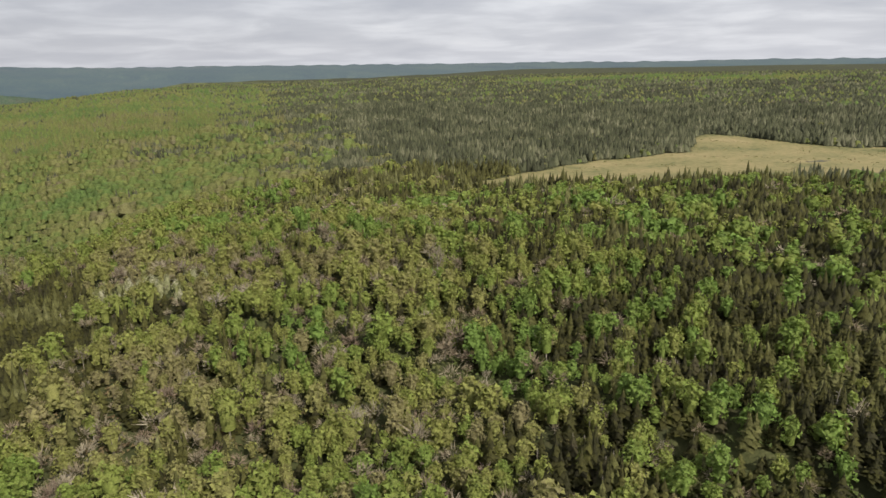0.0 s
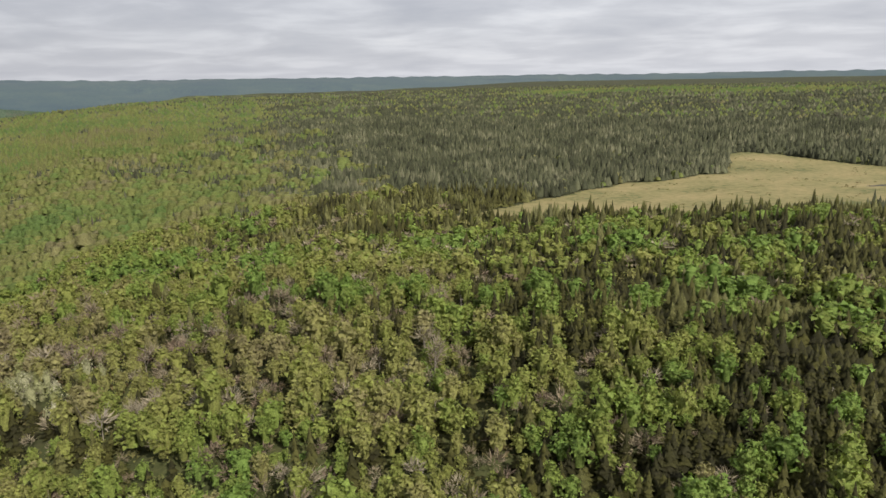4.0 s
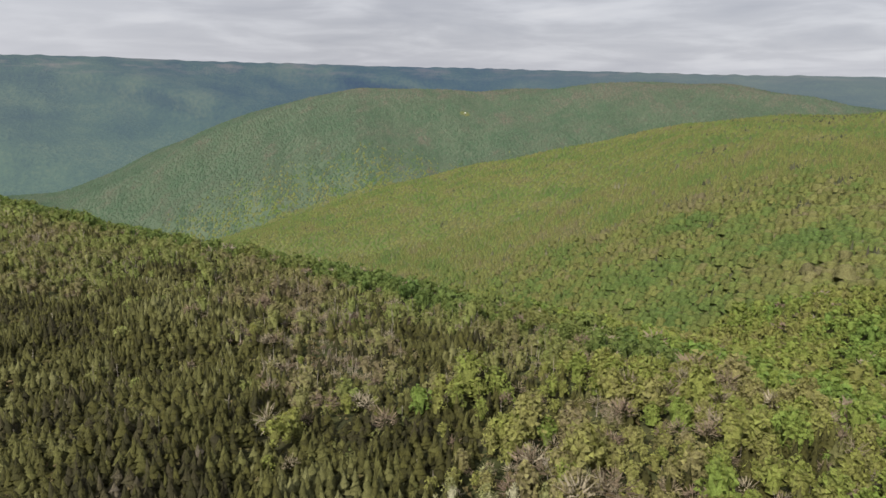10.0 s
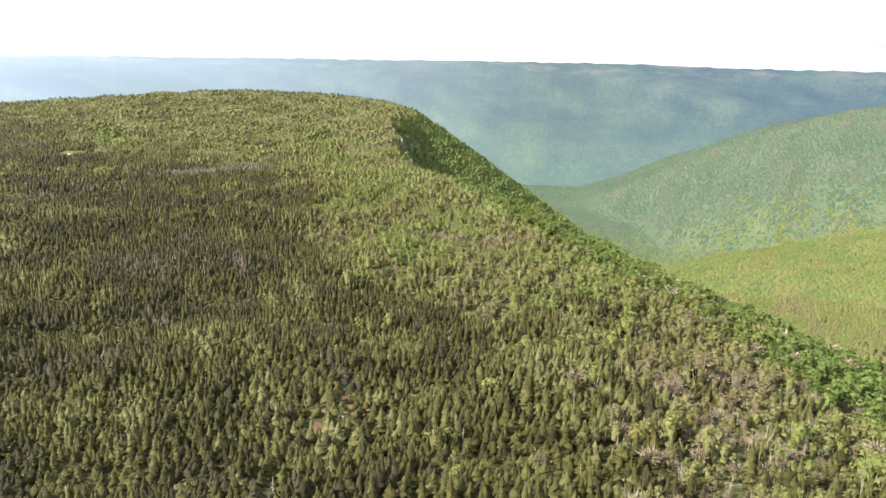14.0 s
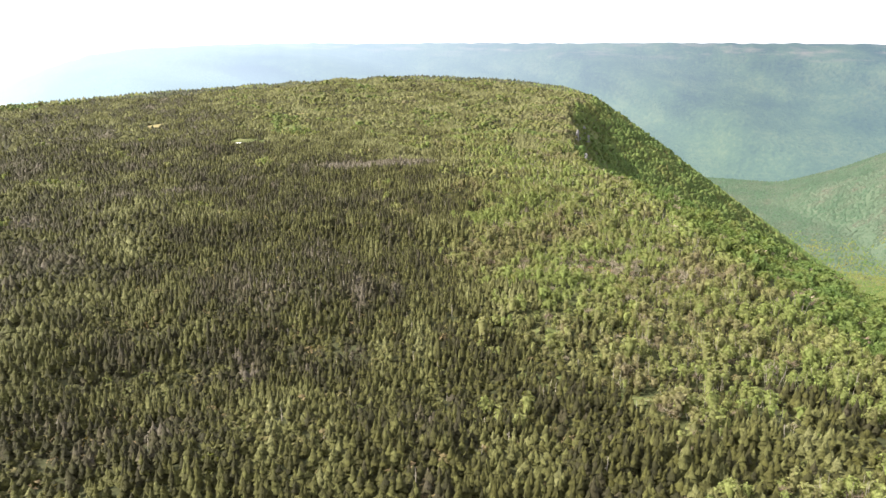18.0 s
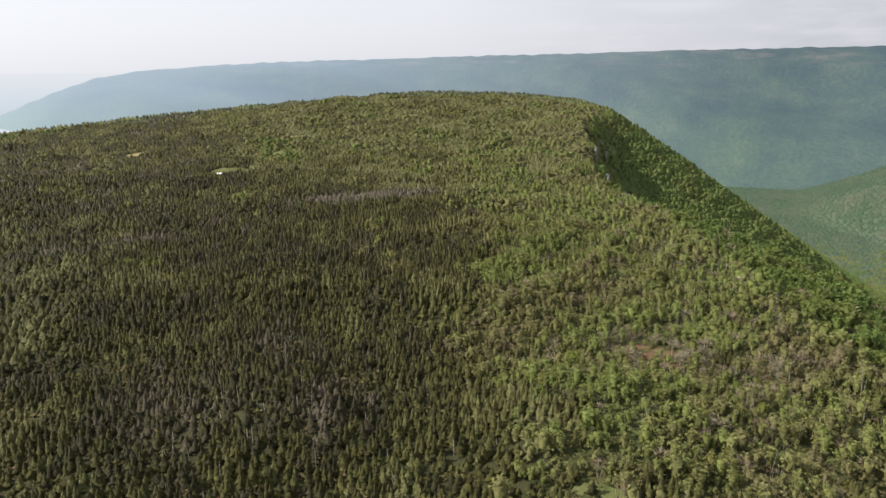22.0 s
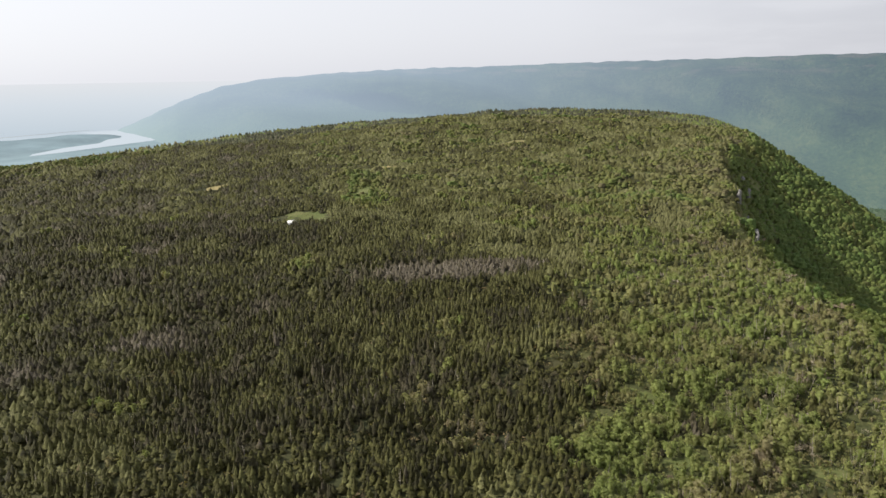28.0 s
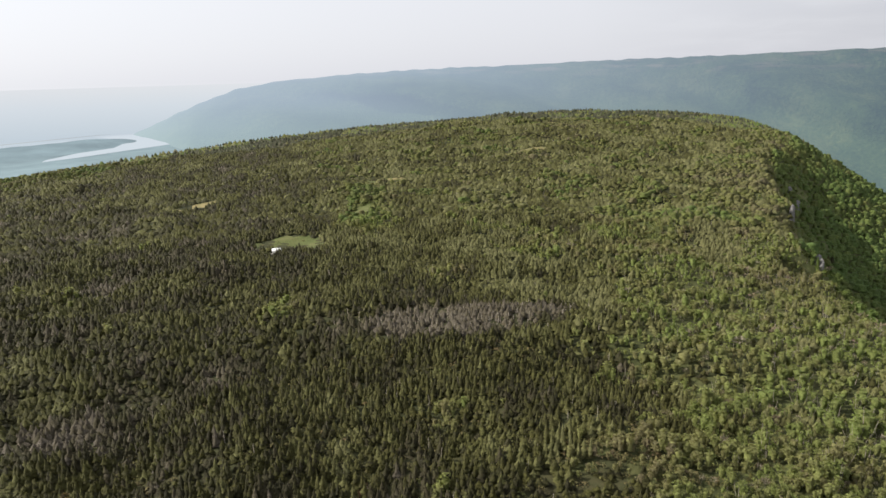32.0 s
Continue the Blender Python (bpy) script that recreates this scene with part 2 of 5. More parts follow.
def ridge_woods(name):
    """Wooded valley wall four kilometres off: lit woods and barrens, with blue haze painted over as a glow that
    thickens towards the sea.
    """
    m, t, p, out = material(name, 0.95)
    p.inputs["Specular IOR Level"].default_value = 0.0
    g = t.nodes.new("ShaderNodeNewGeometry")
    s = t.nodes.new("ShaderNodeSeparateXYZ")
    link(t, g.outputs["Position"], s.inputs[0])
    crowns, stands = place_noise(t, 0.05, 4.0, 0.7), place_noise(t, 0.0035, 4.0, 0.6)
    v = maths(t, "ADD", maths(t, "MULTIPLY", crowns, 0.45), maths(t, "MULTIPLY", stands, 0.55))
    c = ramp(t, v, [(0.36, (0.026, 0.044, 0.022)), (0.5, (0.056, 0.086, 0.036)), (0.62, (0.105, 0.130, 0.055))])
    mp = t.nodes.new("ShaderNodeMapping")
    mp.inputs["Scale"].default_value = (0.0045, 0.0045, 0.03)
    link(t, g.outputs["Position"], mp.inputs[0])
    bare = node(t, "ShaderNodeTexNoise", Scale=1.0, Detail=5.0, Roughness=0.6)
    link(t, mp.outputs[0], bare.inputs["Vector"])
    rise = maths(t, "DIVIDE", maths(t, "ADD", s.outputs[2], 100.0), 260.0, True)
    top = ramp(t, rise, [(0.0, (0, 0, 0)), (0.62, (0, 0, 0)), (0.85, (0.7,) * 3), (1.0, (0.5,) * 3)])
    c = mix_rgb(t, mix_rgb(t, 1.0, top, ramp(t, bare.outputs["Fac"], [(0.5, (0, 0, 0)), (0.64, (1, 1, 1))]), "MULTIPLY"), c, (0.21, 0.17, 0.125))
    link(t, c, p.inputs["Base Color"])
    bp = node(t, "ShaderNodeBump", Strength=1.0, Distance=14.0)
    link(t, crowns, bp.inputs["Height"])
    link(t, bp.outputs[0], p.inputs["Normal"])
    # haze colour and strength set by position, mixed in as emission
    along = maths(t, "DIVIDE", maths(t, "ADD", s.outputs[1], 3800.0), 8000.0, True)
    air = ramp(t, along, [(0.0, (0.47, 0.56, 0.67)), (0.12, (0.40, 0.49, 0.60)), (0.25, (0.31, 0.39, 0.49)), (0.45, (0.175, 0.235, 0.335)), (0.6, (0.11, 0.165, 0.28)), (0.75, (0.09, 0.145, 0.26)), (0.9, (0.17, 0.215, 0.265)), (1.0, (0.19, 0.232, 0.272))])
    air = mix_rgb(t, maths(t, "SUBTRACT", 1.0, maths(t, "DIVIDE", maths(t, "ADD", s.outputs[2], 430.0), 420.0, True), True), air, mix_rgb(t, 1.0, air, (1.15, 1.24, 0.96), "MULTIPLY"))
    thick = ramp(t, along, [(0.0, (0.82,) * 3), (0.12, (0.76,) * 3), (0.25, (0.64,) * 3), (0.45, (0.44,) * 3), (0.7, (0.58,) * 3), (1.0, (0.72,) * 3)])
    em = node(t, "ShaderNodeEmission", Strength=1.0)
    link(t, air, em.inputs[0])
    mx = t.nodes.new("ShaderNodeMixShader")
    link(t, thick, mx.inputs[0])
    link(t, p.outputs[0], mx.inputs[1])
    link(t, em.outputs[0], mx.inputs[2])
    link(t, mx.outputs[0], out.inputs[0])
    return m


RIDGE_AIR = ridge_woods("far_ridge_hazed_woods")
# sea and coast mostly emit their haze colour
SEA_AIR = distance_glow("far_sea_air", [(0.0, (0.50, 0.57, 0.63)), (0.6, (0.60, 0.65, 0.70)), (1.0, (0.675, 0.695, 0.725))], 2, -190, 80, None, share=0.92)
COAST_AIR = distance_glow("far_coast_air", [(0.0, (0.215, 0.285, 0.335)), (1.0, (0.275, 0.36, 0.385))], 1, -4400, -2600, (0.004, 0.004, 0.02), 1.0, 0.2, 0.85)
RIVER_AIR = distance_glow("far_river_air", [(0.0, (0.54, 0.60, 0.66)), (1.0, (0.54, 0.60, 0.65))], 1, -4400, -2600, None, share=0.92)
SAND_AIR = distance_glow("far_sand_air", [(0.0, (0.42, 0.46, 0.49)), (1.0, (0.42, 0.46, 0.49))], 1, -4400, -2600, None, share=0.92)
# ---- the lie of the land ----
RIM = [(600, 420), (150, 380), (10, 322), (-90, 274), (-172, 266), (-330, 197), (-412, 154), (-568, 78), (-684, 12), (-780, -38), (-940, -92),
       (-1063, -140), (-1150, -165), (-1310, -186), (-1600, -350), (-1800, -560), (-1750, -800), (-1400, -950), (-900, -960), (-630, -850), (-300, -800), (600, -800)]
CENTRE = (-58.0, 191.0)


def rim_distance(x, y):
    """Metres outside the southern plateau's edge; negative on the plateau."""
    best = np.full(x.shape, 1e9)
    inside = np.zeros(x.shape, bool)
    for (ax, ay), (bx, by) in zip(RIM, RIM[1:] + RIM[:1]):
        dx, dy = bx - ax, by - ay
        u = np.clip(((x - ax) * dx + (y - ay) * dy) / (dx * dx + dy * dy), 0, 1)
        best = np.minimum(best, np.hypot(x - ax - u * dx, y - ay - u * dy))
        if dy:
            inside ^= ((ay > y) != (by > y)) & (x < dx * (y - ay) / dy + ax)
    return np.where(inside, -best, best)


def waves(x, y, size, seed):
    """Smooth rolling noise between about -1 and 1, of the given wavelength in metres."""
    rng = np.random.RandomState(seed)
    out = np.zeros(np.shape(x))
    for _ in range(7):
        a, p, q = rng.rand() * 6.283, rng.rand() * 6.283, size * (0.6 + 0.9 * rng.rand())
        out += np.sin((x * math.cos(a) + y * math.sin(a)) * 6.283 / q + p)
    return out / 3.2


def smooth_max(parts, soft):
    top = np.max(parts, axis=0)
    return top + soft * np.log(sum(np.exp((p - top) / soft) for p in parts))


def ground_z(x, y):
    x, y = np.asarray(x, float), np.asarray(y, float)
    out = rim_distance(x, y)
    az = np.degrees(np.arctan2(-(x - CENTRE[0]), y - CENTRE[1]))
    az = np.where(az < -120, az + 360, az)
    r = np.hypot(x - CENTRE[0], y - CENTRE[1])
    # southern plateau with its dome, falling away beyond the edge
    dome = 36 * np.exp(-((x + 1313) ** 2 / 420 ** 2 + (y + 491) ** 2 / 330 ** 2))
    top = dome + 13 * np.exp(-((x + 25) ** 2 / 130 ** 2 + (y - 245) ** 2 / 75 ** 2)) - 6 * np.clip((-x - 300) / 150, 0, 1) * np.clip((1100 + x) / 200, 0, 1) + (2.2 * waves(x, y, 260, 3) + np.where(x < -120, 3.2, 1.0) * waves(x, y, 110, 4) + 1.3 * waves(x, y, 48, 7)) * np.clip(-out / 60, 0, 1) - 6 * np.exp(-((x + 760) ** 2 + (y + 40) ** 2) / 160 ** 2)
    fall = np.interp(x, [-1400, -1200, -800, -500, -200, 0, 200], [0.66, 0.66, 0.56, 0.46, 0.36, 0.30, 0.05])
    beyond = np.maximum(out, 0)
    steep = np.interp(x, [-1400, -1230, -1080, -940, -820, -720, -640], [0, 10, 48, 76, 54, 16, 0])
    ragged = np.clip((out - 4 + 9 * waves(x, y, 70, 77) + 2 * waves(x, y, 26, 78)) / 50, 0, 1)
    cliff = steep * ragged * np.clip((430 - beyond) / 330, 0, 1)
    south = top - cliff - fall * (np.sqrt(beyond ** 2 + 30 ** 2) - 30)
    # northern ridge: crest height and distance by bearing
    zn = np.interp(az, [-60, -30, 5, 19, 29, 37, 43.5, 50, 60, 66, 73, 81, 88, 96, 110], [50, 50, 46, 42, 40, 29, 6, -42, -112, -160, -214, -258, -320, -400, -420])
    rn = np.interp(az, [-60, -30, 5, 19, 29, 37, 43.5, 50, 60, 66, 73, 81, 88, 96], [1500, 1500, 1300, 1250, 1200, 1250, 1350, 1450, 1580, 1590, 1560, 1420, 1300, 1200])
    near = np.interp(az, [-60, -5, 0, 20, 30, 40, 47, 60, 77, 90], [0.045, 0.045, 0.055, 0.075, 0.09, 0.11, 0.105, 0.10, 0.05, 0.05])
    back = np.interp(az, [-60, 20, 30, 40, 60, 90], [0.01, 0.012, 0.07, 0.14, 0.2, 0.2])
    edge = r - rn
    north = zn - np.where(edge < 0, -near * edge, back * edge) - 6 * np.exp(-(edge / 120) ** 2) + 5 * waves(x, y, 340, 8)
    flat = -2 + 50 * np.clip((r - 560) / 900, 0, 1) ** 1.2
    w = np.clip((6 - az) / 14, 0, 1)
    north = north * (1 - w) + flat * w
    # second hill across the side valley
    zh = np.interp(az, [24, 31, 35, 41, 48, 55, 60, 66, 70, 74, 78.6, 82.7, 87, 93, 100], [-60, -20, 22, 62, 70, 42, 18, 30, 28, -6, -80, -156, -280, -400, -430])
    hill = zh - np.where(r < 2900, 0.0 + 0.30 * np.maximum(2900 - r - 150, 0) * (0.93 + 0.07 * waves(az * 10, r * 0.05, 60, 23)), 0.07 * (r - 2900)) + 10 * waves(x, y, 500, 21)
    floor = np.where(az > 128, -215.0, -400.0)
    low = floor - 22 * np.clip((r - 3150) / 200, 0, 1) * (az < 128)
    return smooth_max([south, north, hill, low], 7.0)


def mesh_from(name, verts, tris, mat, tint=None, smooth=False, parent=None):
    me = bpy.data.meshes.new(name)
    verts, tris = np.asarray(verts, np.float32), np.asarray(tris, np.int32)
    me.vertices.add(len(verts))
    me.vertices.foreach_set("co", verts.ravel())
    k = tris.shape[1]
    me.loops.add(tris.size)
    me.loops.foreach_set("vertex_index", tris.ravel())
    me.polygons.add(len(tris))
    me.polygons.foreach_set("loop_start", np.arange(0, tris.size, k, dtype=np.int32))
    me.update(calc_edges=True)
    if tint is not None:
        at = me.attributes.new("tint", "FLOAT", "POINT")
        at.data.foreach_set("value", np.asarray(tint, np.float32))
    if smooth:
        me.polygons.foreach_set("use_smooth", np.ones(len(tris), bool))
    me.materials.append(mat)
    ob = new(name, me)
    ob.parent = parent
    return ob


# which tree grows where
LINE = np.array([(x, y) for t, x, y, *_ in FLIGHT[::3] if t > 4] + [(-415.0, 15.0), (-475.0, -40.0)])


def to_line(x, y):
    return np.min([np.hypot(x - a, y - b) for a, b in LINE], axis=0)


def blob(x, y, cx, cy, rx, ry, turn=0.0):
    """About 1 inside an uneven patch, 0 outside."""
    c, s = math.cos(radians(turn)), math.sin(radians(turn))
    u, v = ((x - cx) * c + (y - cy) * s) / rx, (-(x - cx) * s + (y - cy) * c) / ry
    return np.clip(2.2 - 2 * np.hypot(u, v) + 0.25 * waves(x, y, max(rx, ry) * 0.8, int(abs(cx)) % 97), 0, 1)


def meadow(x, y):
    low = np.interp(x, [-10, 1, 41, 78, 129, 182, 239, 330, 450, 700], [470, 462, 448, 450, 438, 440, 436, 432, 425, 420])
    high = np.interp(x, [-10, 1, 41, 81, 133, 182, 225, 273, 285, 314, 345, 400, 450, 700], [466, 472, 504, 543, 588, 600, 625, 745, 750, 726, 640, 600, 585, 570])
    return (y > low + 5 * waves(x, y, 50, 5)) & (y < high + 6 * waves(x, y, 42, 6)) & (x > -8)


def soil(x, y):
    """Bare or burnt-looking ground, thinly grown over."""
    return ((blob(x, y, -207, 136, 20, 7, 20) > 0.5) | (blob(x, y, -180, 141, 12, 7) > 0.5) | (blob(x, y, -470, -68, 9, 4, 40) > 0.5) | (blob(x, y, -50, 135, 3.5, 3) > 0.5)
            | (blob(x, y, -407, 104, 17, 9, 60) > 0.5))


def opening(x, y):
    """Places with no trees."""
    return (meadow(x, y) | rim_grass(x, y) & (waves(x, y, 4.0, 39) > -0.1) | (blob(x, y, -2234, 1381, 30, 20) > 0.5) | (blob(x, y, -98, 218, 15, 8, -10) > 0.5) | (blob(x, y, -607, -296, 9, 7, 45) > 0.5) | soil(x, y) & (waves(x, y, 4.1, 88) > -0.1) | (blob(x, y, -636, -312, 22, 33, 30) + 0.3 * waves(x, y, 11, 29) > 0.55) | (blob(x, y, -672, -492, 26, 9, -20) > 0.5)
            | (blob(x, y, -510, -308, 12, 4, 30) > 0.5) | (blob(x, y, -735, -345, 16, 9, 30) > 0.5) | (blob(x, y, -1018, -377, 34, 9, -70) > 0.5) | (blob(x, y, -1230, -440, 46, 12, -70) > 0.5) | (blob(x, y, -840, -420, 30, 7, -60) > 0.5))


def windward(x, y):
    """0 in the dark spruce on the seaward side of the dome, 1 on its lighter, broken side."""
    return np.clip((y + 250 - 1.35 * (x + 640)) / 90 + 0.5 + 0.4 * waves(x, y, 60, 35), 0, 1)


def spruce_share(x, y):
    out = rim_distance(x, y)
    n1, n2, n3 = waves(x, y, 90, 31), waves(x, y, 34, 32), waves(x, y, 75, 33)
    az = np.degrees(np.arctan2(-(x - CENTRE[0]), y - CENTRE[1]))
    r = np.hypot(x - CENTRE[0], y - CENTRE[1])
    # a belt of scrub along the edge, then closed spruce, then broken krummholz on the dome
    belt = np.interp(x, [-1150, -900, -780, -690, -600, -520, -400, -290, -200, -110], [30, 60, 85, 95, 95, 112, 100, 74, 44, 30])
    inner = np.clip((-out - belt - 16 * n1 - 9 * n2) / 24 + 0.5, 0, 1)
    high = np.clip((-x - 640 - 50 * n1) / 90, 0, 1) * (0.2 + 0.8 * windward(x, y))
    closed = 0.985 - 0.35 * np.clip((n3 + 0.6 * n2 - 1.1) / 0.35, 0, 1)
    broken = np.clip(0.72 + 0.5 * n3 + 0.3 * n2, 0.15, 0.97)
    scrub = np.clip(0.14 + 0.3 * n2 + 0.12 * n1 + 0.14 * np.clip((x + 320) / 80, 0, 1), 0.02, 0.6)
    on_top = (closed * (1 - high) + broken * high) * inner + scrub * (1 - inner)
    start = np.clip((x + 108 + 14 * n2) / 25, 0, 1)
    first = np.clip(0.16 + 0.36 * np.clip((x - 4) / 42, 0, 1) + 0.24 * np.clip((x - 40) / 60, 0, 1) + 0.24 * n1 + 0.16 * n2, 0.05, 0.92)
    share = on_top * (1 - start) + first * start
    slope = np.clip(out / 25, 0, 1)
    share = share * (1 - slope) + np.clip(0.2 * np.clip(n1 + 0.4 * n2 - 0.5, 0, 1), 0, 1) * slope
    # spruce round the bog, thinning out westward down the slope
    north = np.clip((y - 385 - 0.6 * np.clip(-60 - x, 0, 400) + 30 * n1) / 60, 0, 1) * np.clip((x + 75 + 0.3 * (y - 480) + 60 * n1 + 34 * n2) / 130 + 0.5, 0, 1)
    share = share * (1 - north) + np.clip(0.84 + 0.2 * n1 + 0.16 * n2, 0.4, 0.98) * north
    crest = np.clip((r - 1050) / 200, 0, 1) * np.clip((38 - az + 8 * n1) / 14, 0, 1) * (az > -70)
    share = np.maximum(share, crest * np.clip(0.5 + 0.45 * n1 + 0.2 * n3, 0, 1))
    brink = np.clip(1.3 - np.abs(out - 3) / 14, 0, 1) * np.clip((-x - 640) / 60, 0, 1)
    share = share * (1 - brink) + 0.45 * brink
    for cx, cy, rx, ry, turn, v in [(-735, -340, 95, 26, 47, 0.12), (-850, -165, 130, 30, 22, 0.22), (-800, -88, 75, 15, 22, 0.85), (-545, -205, 26, 12, 40, 0.15), (-575, -330, 70, 40, 0, 0.95),
                                  (-470, -40, 40, 12, 20, 0.7), (-590, -120, 60, 34, -35, 0.97), (-490, -190, 60, 40, 0, 0.95), (-300, 60, 80, 30, 20, 0.95), (-715, -262, 40, 22, 40, 0.85),
                                  (330, 1560, 260, 60, 0, 0.1), (600, 1420, 220, 60, -20, 0.1), (-290, 760, 60, 26, 10, 0.5), (-130, 500, 46, 18, 30, 0.4),
                                  (60, 310, 70, 90, 0, 0.6), (48, 268, 40, 40, 0, 0.7), (-190, 222, 70, 20, -28, 0.32), (-285, 185, 40, 16, -35, 0.8), (-195, 140, 92, 38, -8, 0.95), (-205, 176, 60, 22, -20, 0.82),
                                  (-185, 243, 24, 9, -5, 0.92), (-132, 205, 16, 10, -40, 0.8), (-100, 232, 26, 18, 20, 0.05), (-58, 140, 8, 6, 0, 0.9)]:
        b = blob(x, y, cx, cy, rx, ry, turn)
        share = share * (1 - b) + v * b
    return share


def clustered(x, y):
    """The share again, drawn together into clumps of one kind."""
    s = spruce_share(x, y)
    c = s + (0.5 * waves(x, y, 15, 34) + 0.25 * waves(x, y, 6, 37)) * 3.2 * s * (1 - s)
    return np.clip((c - 0.5) / np.where((x > -100) | (y > 380), 0.9, 0.45) + 0.5, 0, 1)


def rim_grass(x, y):
    """Small open spots between the shrubs along the plateau's edge."""
    out = rim_distance(x, y)
    return (x < -270) & (x > -720) & (out > -95) & (out < -4) & (waves(x, y, 21, 36) + 0.5 * waves(x, y, 7, 38) > 0.78)


# ground: one sheet in rings out to the horizon
rings = np.concatenate([np.linspace(0, 900, 150), 900 + 3800 * np.linspace(0, 1, 111)[1:] ** 1.15])
turns = np.radians(np.arange(0, 360, 1.0))
gx = CENTRE[0] - 60 - np.outer(rings, np.sin(turns))
gy = CENTRE[1] + np.outer(rings, np.cos(turns))
gz = ground_z(gx, gy)
nr, nt = gx.shape
ii, jj = np.meshgrid(np.arange(nr - 1), np.arange(nt), indexing="ij")
jn = (jj + 1) % nt
quads = np.stack([ii * nt + jj, (ii + 1) * nt + jj, (ii + 1) * nt + jn, ii * nt + jn], -1).reshape(-1, 4)
ground = mesh_from("ground", np.stack([gx, gy, gz], -1).reshape(-1, 3), quads, FLOOR, smooth=True)
ground.data.materials.append(CANOPY)
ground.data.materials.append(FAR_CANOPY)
ground.data.materials.append(UNDERWOOD)
far_off = np.hypot(gx + 150, gy - 130)[:-1].ravel()
az = np.degrees(np.arctan2(-(gx - CENTRE[0]), gy - CENTRE[1]))[:-1].ravel()
leafy = spruce_share(gx, gy)[:-1].ravel() + 0.12 * waves(gx, gy, 17, 90)[:-1].ravel() < 0.5
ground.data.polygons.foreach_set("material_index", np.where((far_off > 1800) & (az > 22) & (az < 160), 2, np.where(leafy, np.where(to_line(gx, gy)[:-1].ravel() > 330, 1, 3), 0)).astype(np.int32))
tagged(ground, "dark mossy forest floor rolling over plateau and valleys", "ground", kind="structure")



def draped(name, x0, x1, y0, y1, step, test, mat, label, category, lift=0.12):
    """A patch of other ground cover lying on the land, with an uneven outline."""
    xs, ys = np.arange(x0, x1, step), np.arange(y0, y1, step)
    X, Y = np.meshgrid(xs, ys, indexing="ij")
    ok = test(X, Y)
    cell = ok[:-1, :-1] & ok[1:, :-1] & ok[1:, 1:] & ok[:-1, 1:]
    i, j = np.where(cell)
    n = len(ys)
    q = np.stack([i * n + j, (i + 1) * n + j, (i + 1) * n + j + 1, i * n + j + 1], -1)
    used, back = np.unique(q, return_inverse=True)
    v = np.stack([X.ravel(), Y.ravel(), (ground_z(X, Y) + lift).ravel()], -1)[used]
    ob = mesh_from(name, v, back.reshape(-1, 4), mat, smooth=True)
    return tagged(ob, label, category, kind="structure")


# ---- distance: the far wall of the great valley, the coast and the sea ----
BEAR = [-75, -32, 0, 20, 30, 46, 60, 76, 87, 100, 113, 121, 128, 137, 142, 145, 148, 151, 153.5]
RISE = [-0.1, -0.12, 0.1, 0.2, 0.35, 0.57, 0.77, 0.9, 1.12, 1.17, 1.0, 0.88, 0.75, 0.42, 0.1, -0.4, -1.4, -2.7, -3.7]
EYE = (-200.0, 120.0, 85.0)


def far_wall(name, rad_top, rad_foot, seed, mat, lo, hi, label):
    b = np.arange(lo, hi + 0.01, 0.3)
    rise = np.interp(b, BEAR, RISE)
    rows = np.linspace(0, 1, 30)
    rb = np.radians(b)
    foot = np.interp(b, [-75, 40, 60, 118, 132, 160], [-60, -60, -425, -425, -205, -205])
    top = EYE[2] + rad_top * np.tan(np.radians(rise)) + 4 * waves(b * 60, b * 0, 130, seed + 2)
    reach = (rad_foot - rad_top) * np.clip((top - foot) / 170, 0.02, 1)
    V = []
    for f in rows:
        # broad spurs that run down the wall at a slant
        spur = 0.55 * waves(b * 60 + 2600 * f, b * 0, 2600, seed) + 0.3 * waves(b * 60 + 1500 * f, b * 0, 1000, seed + 1) + 0.05 * waves(b * 60 + 500 * f, f * 900 + b * 0, 260, seed + 3)
        bulge = spur * f * (1 - f) * 4
        rad = rad_top + reach * f - 420 * bulge * (reach / (rad_foot - rad_top))
        fall = np.clip(f ** 1.25 - 0.08 * bulge, 0, 1)
        z = np.maximum(top, foot) + (foot - np.maximum(top, foot)) * fall
        V.append(np.stack([EYE[0] - rad * np.sin(rb), EYE[1] + rad * np.cos(rb), z], -1))
    # the plateau behind the crest
    V.insert(0, np.stack([EYE[0] - (rad_top + 60) * np.sin(rb), EYE[1] + (rad_top + 60) * np.cos(rb), V[0][:, 2] - 6], -1))
    nb = len(b)
    i, j = np.meshgrid(np.arange(len(V) - 1), np.arange(nb - 1), indexing="ij")
    quads = np.stack([i * nb + j, (i + 1) * nb + j, (i + 1) * nb + j + 1, i * nb + j + 1], -1).reshape(-1, 4)
    ob = mesh_from(name, np.concatenate(V), quads, mat, smooth=True)
    return tagged(ob, label, "hills", kind="structure")


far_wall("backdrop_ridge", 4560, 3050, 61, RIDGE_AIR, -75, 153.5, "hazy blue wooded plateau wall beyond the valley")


def far_sheet(name, points, z, mat, label, category):
    """A flat piece of coast or water in the distance."""
    ob = mesh_from(name, [(x, y, z) for x, y in points], [tuple(range(len(points)))], mat)
    return tagged(ob, label, category, kind="structure")


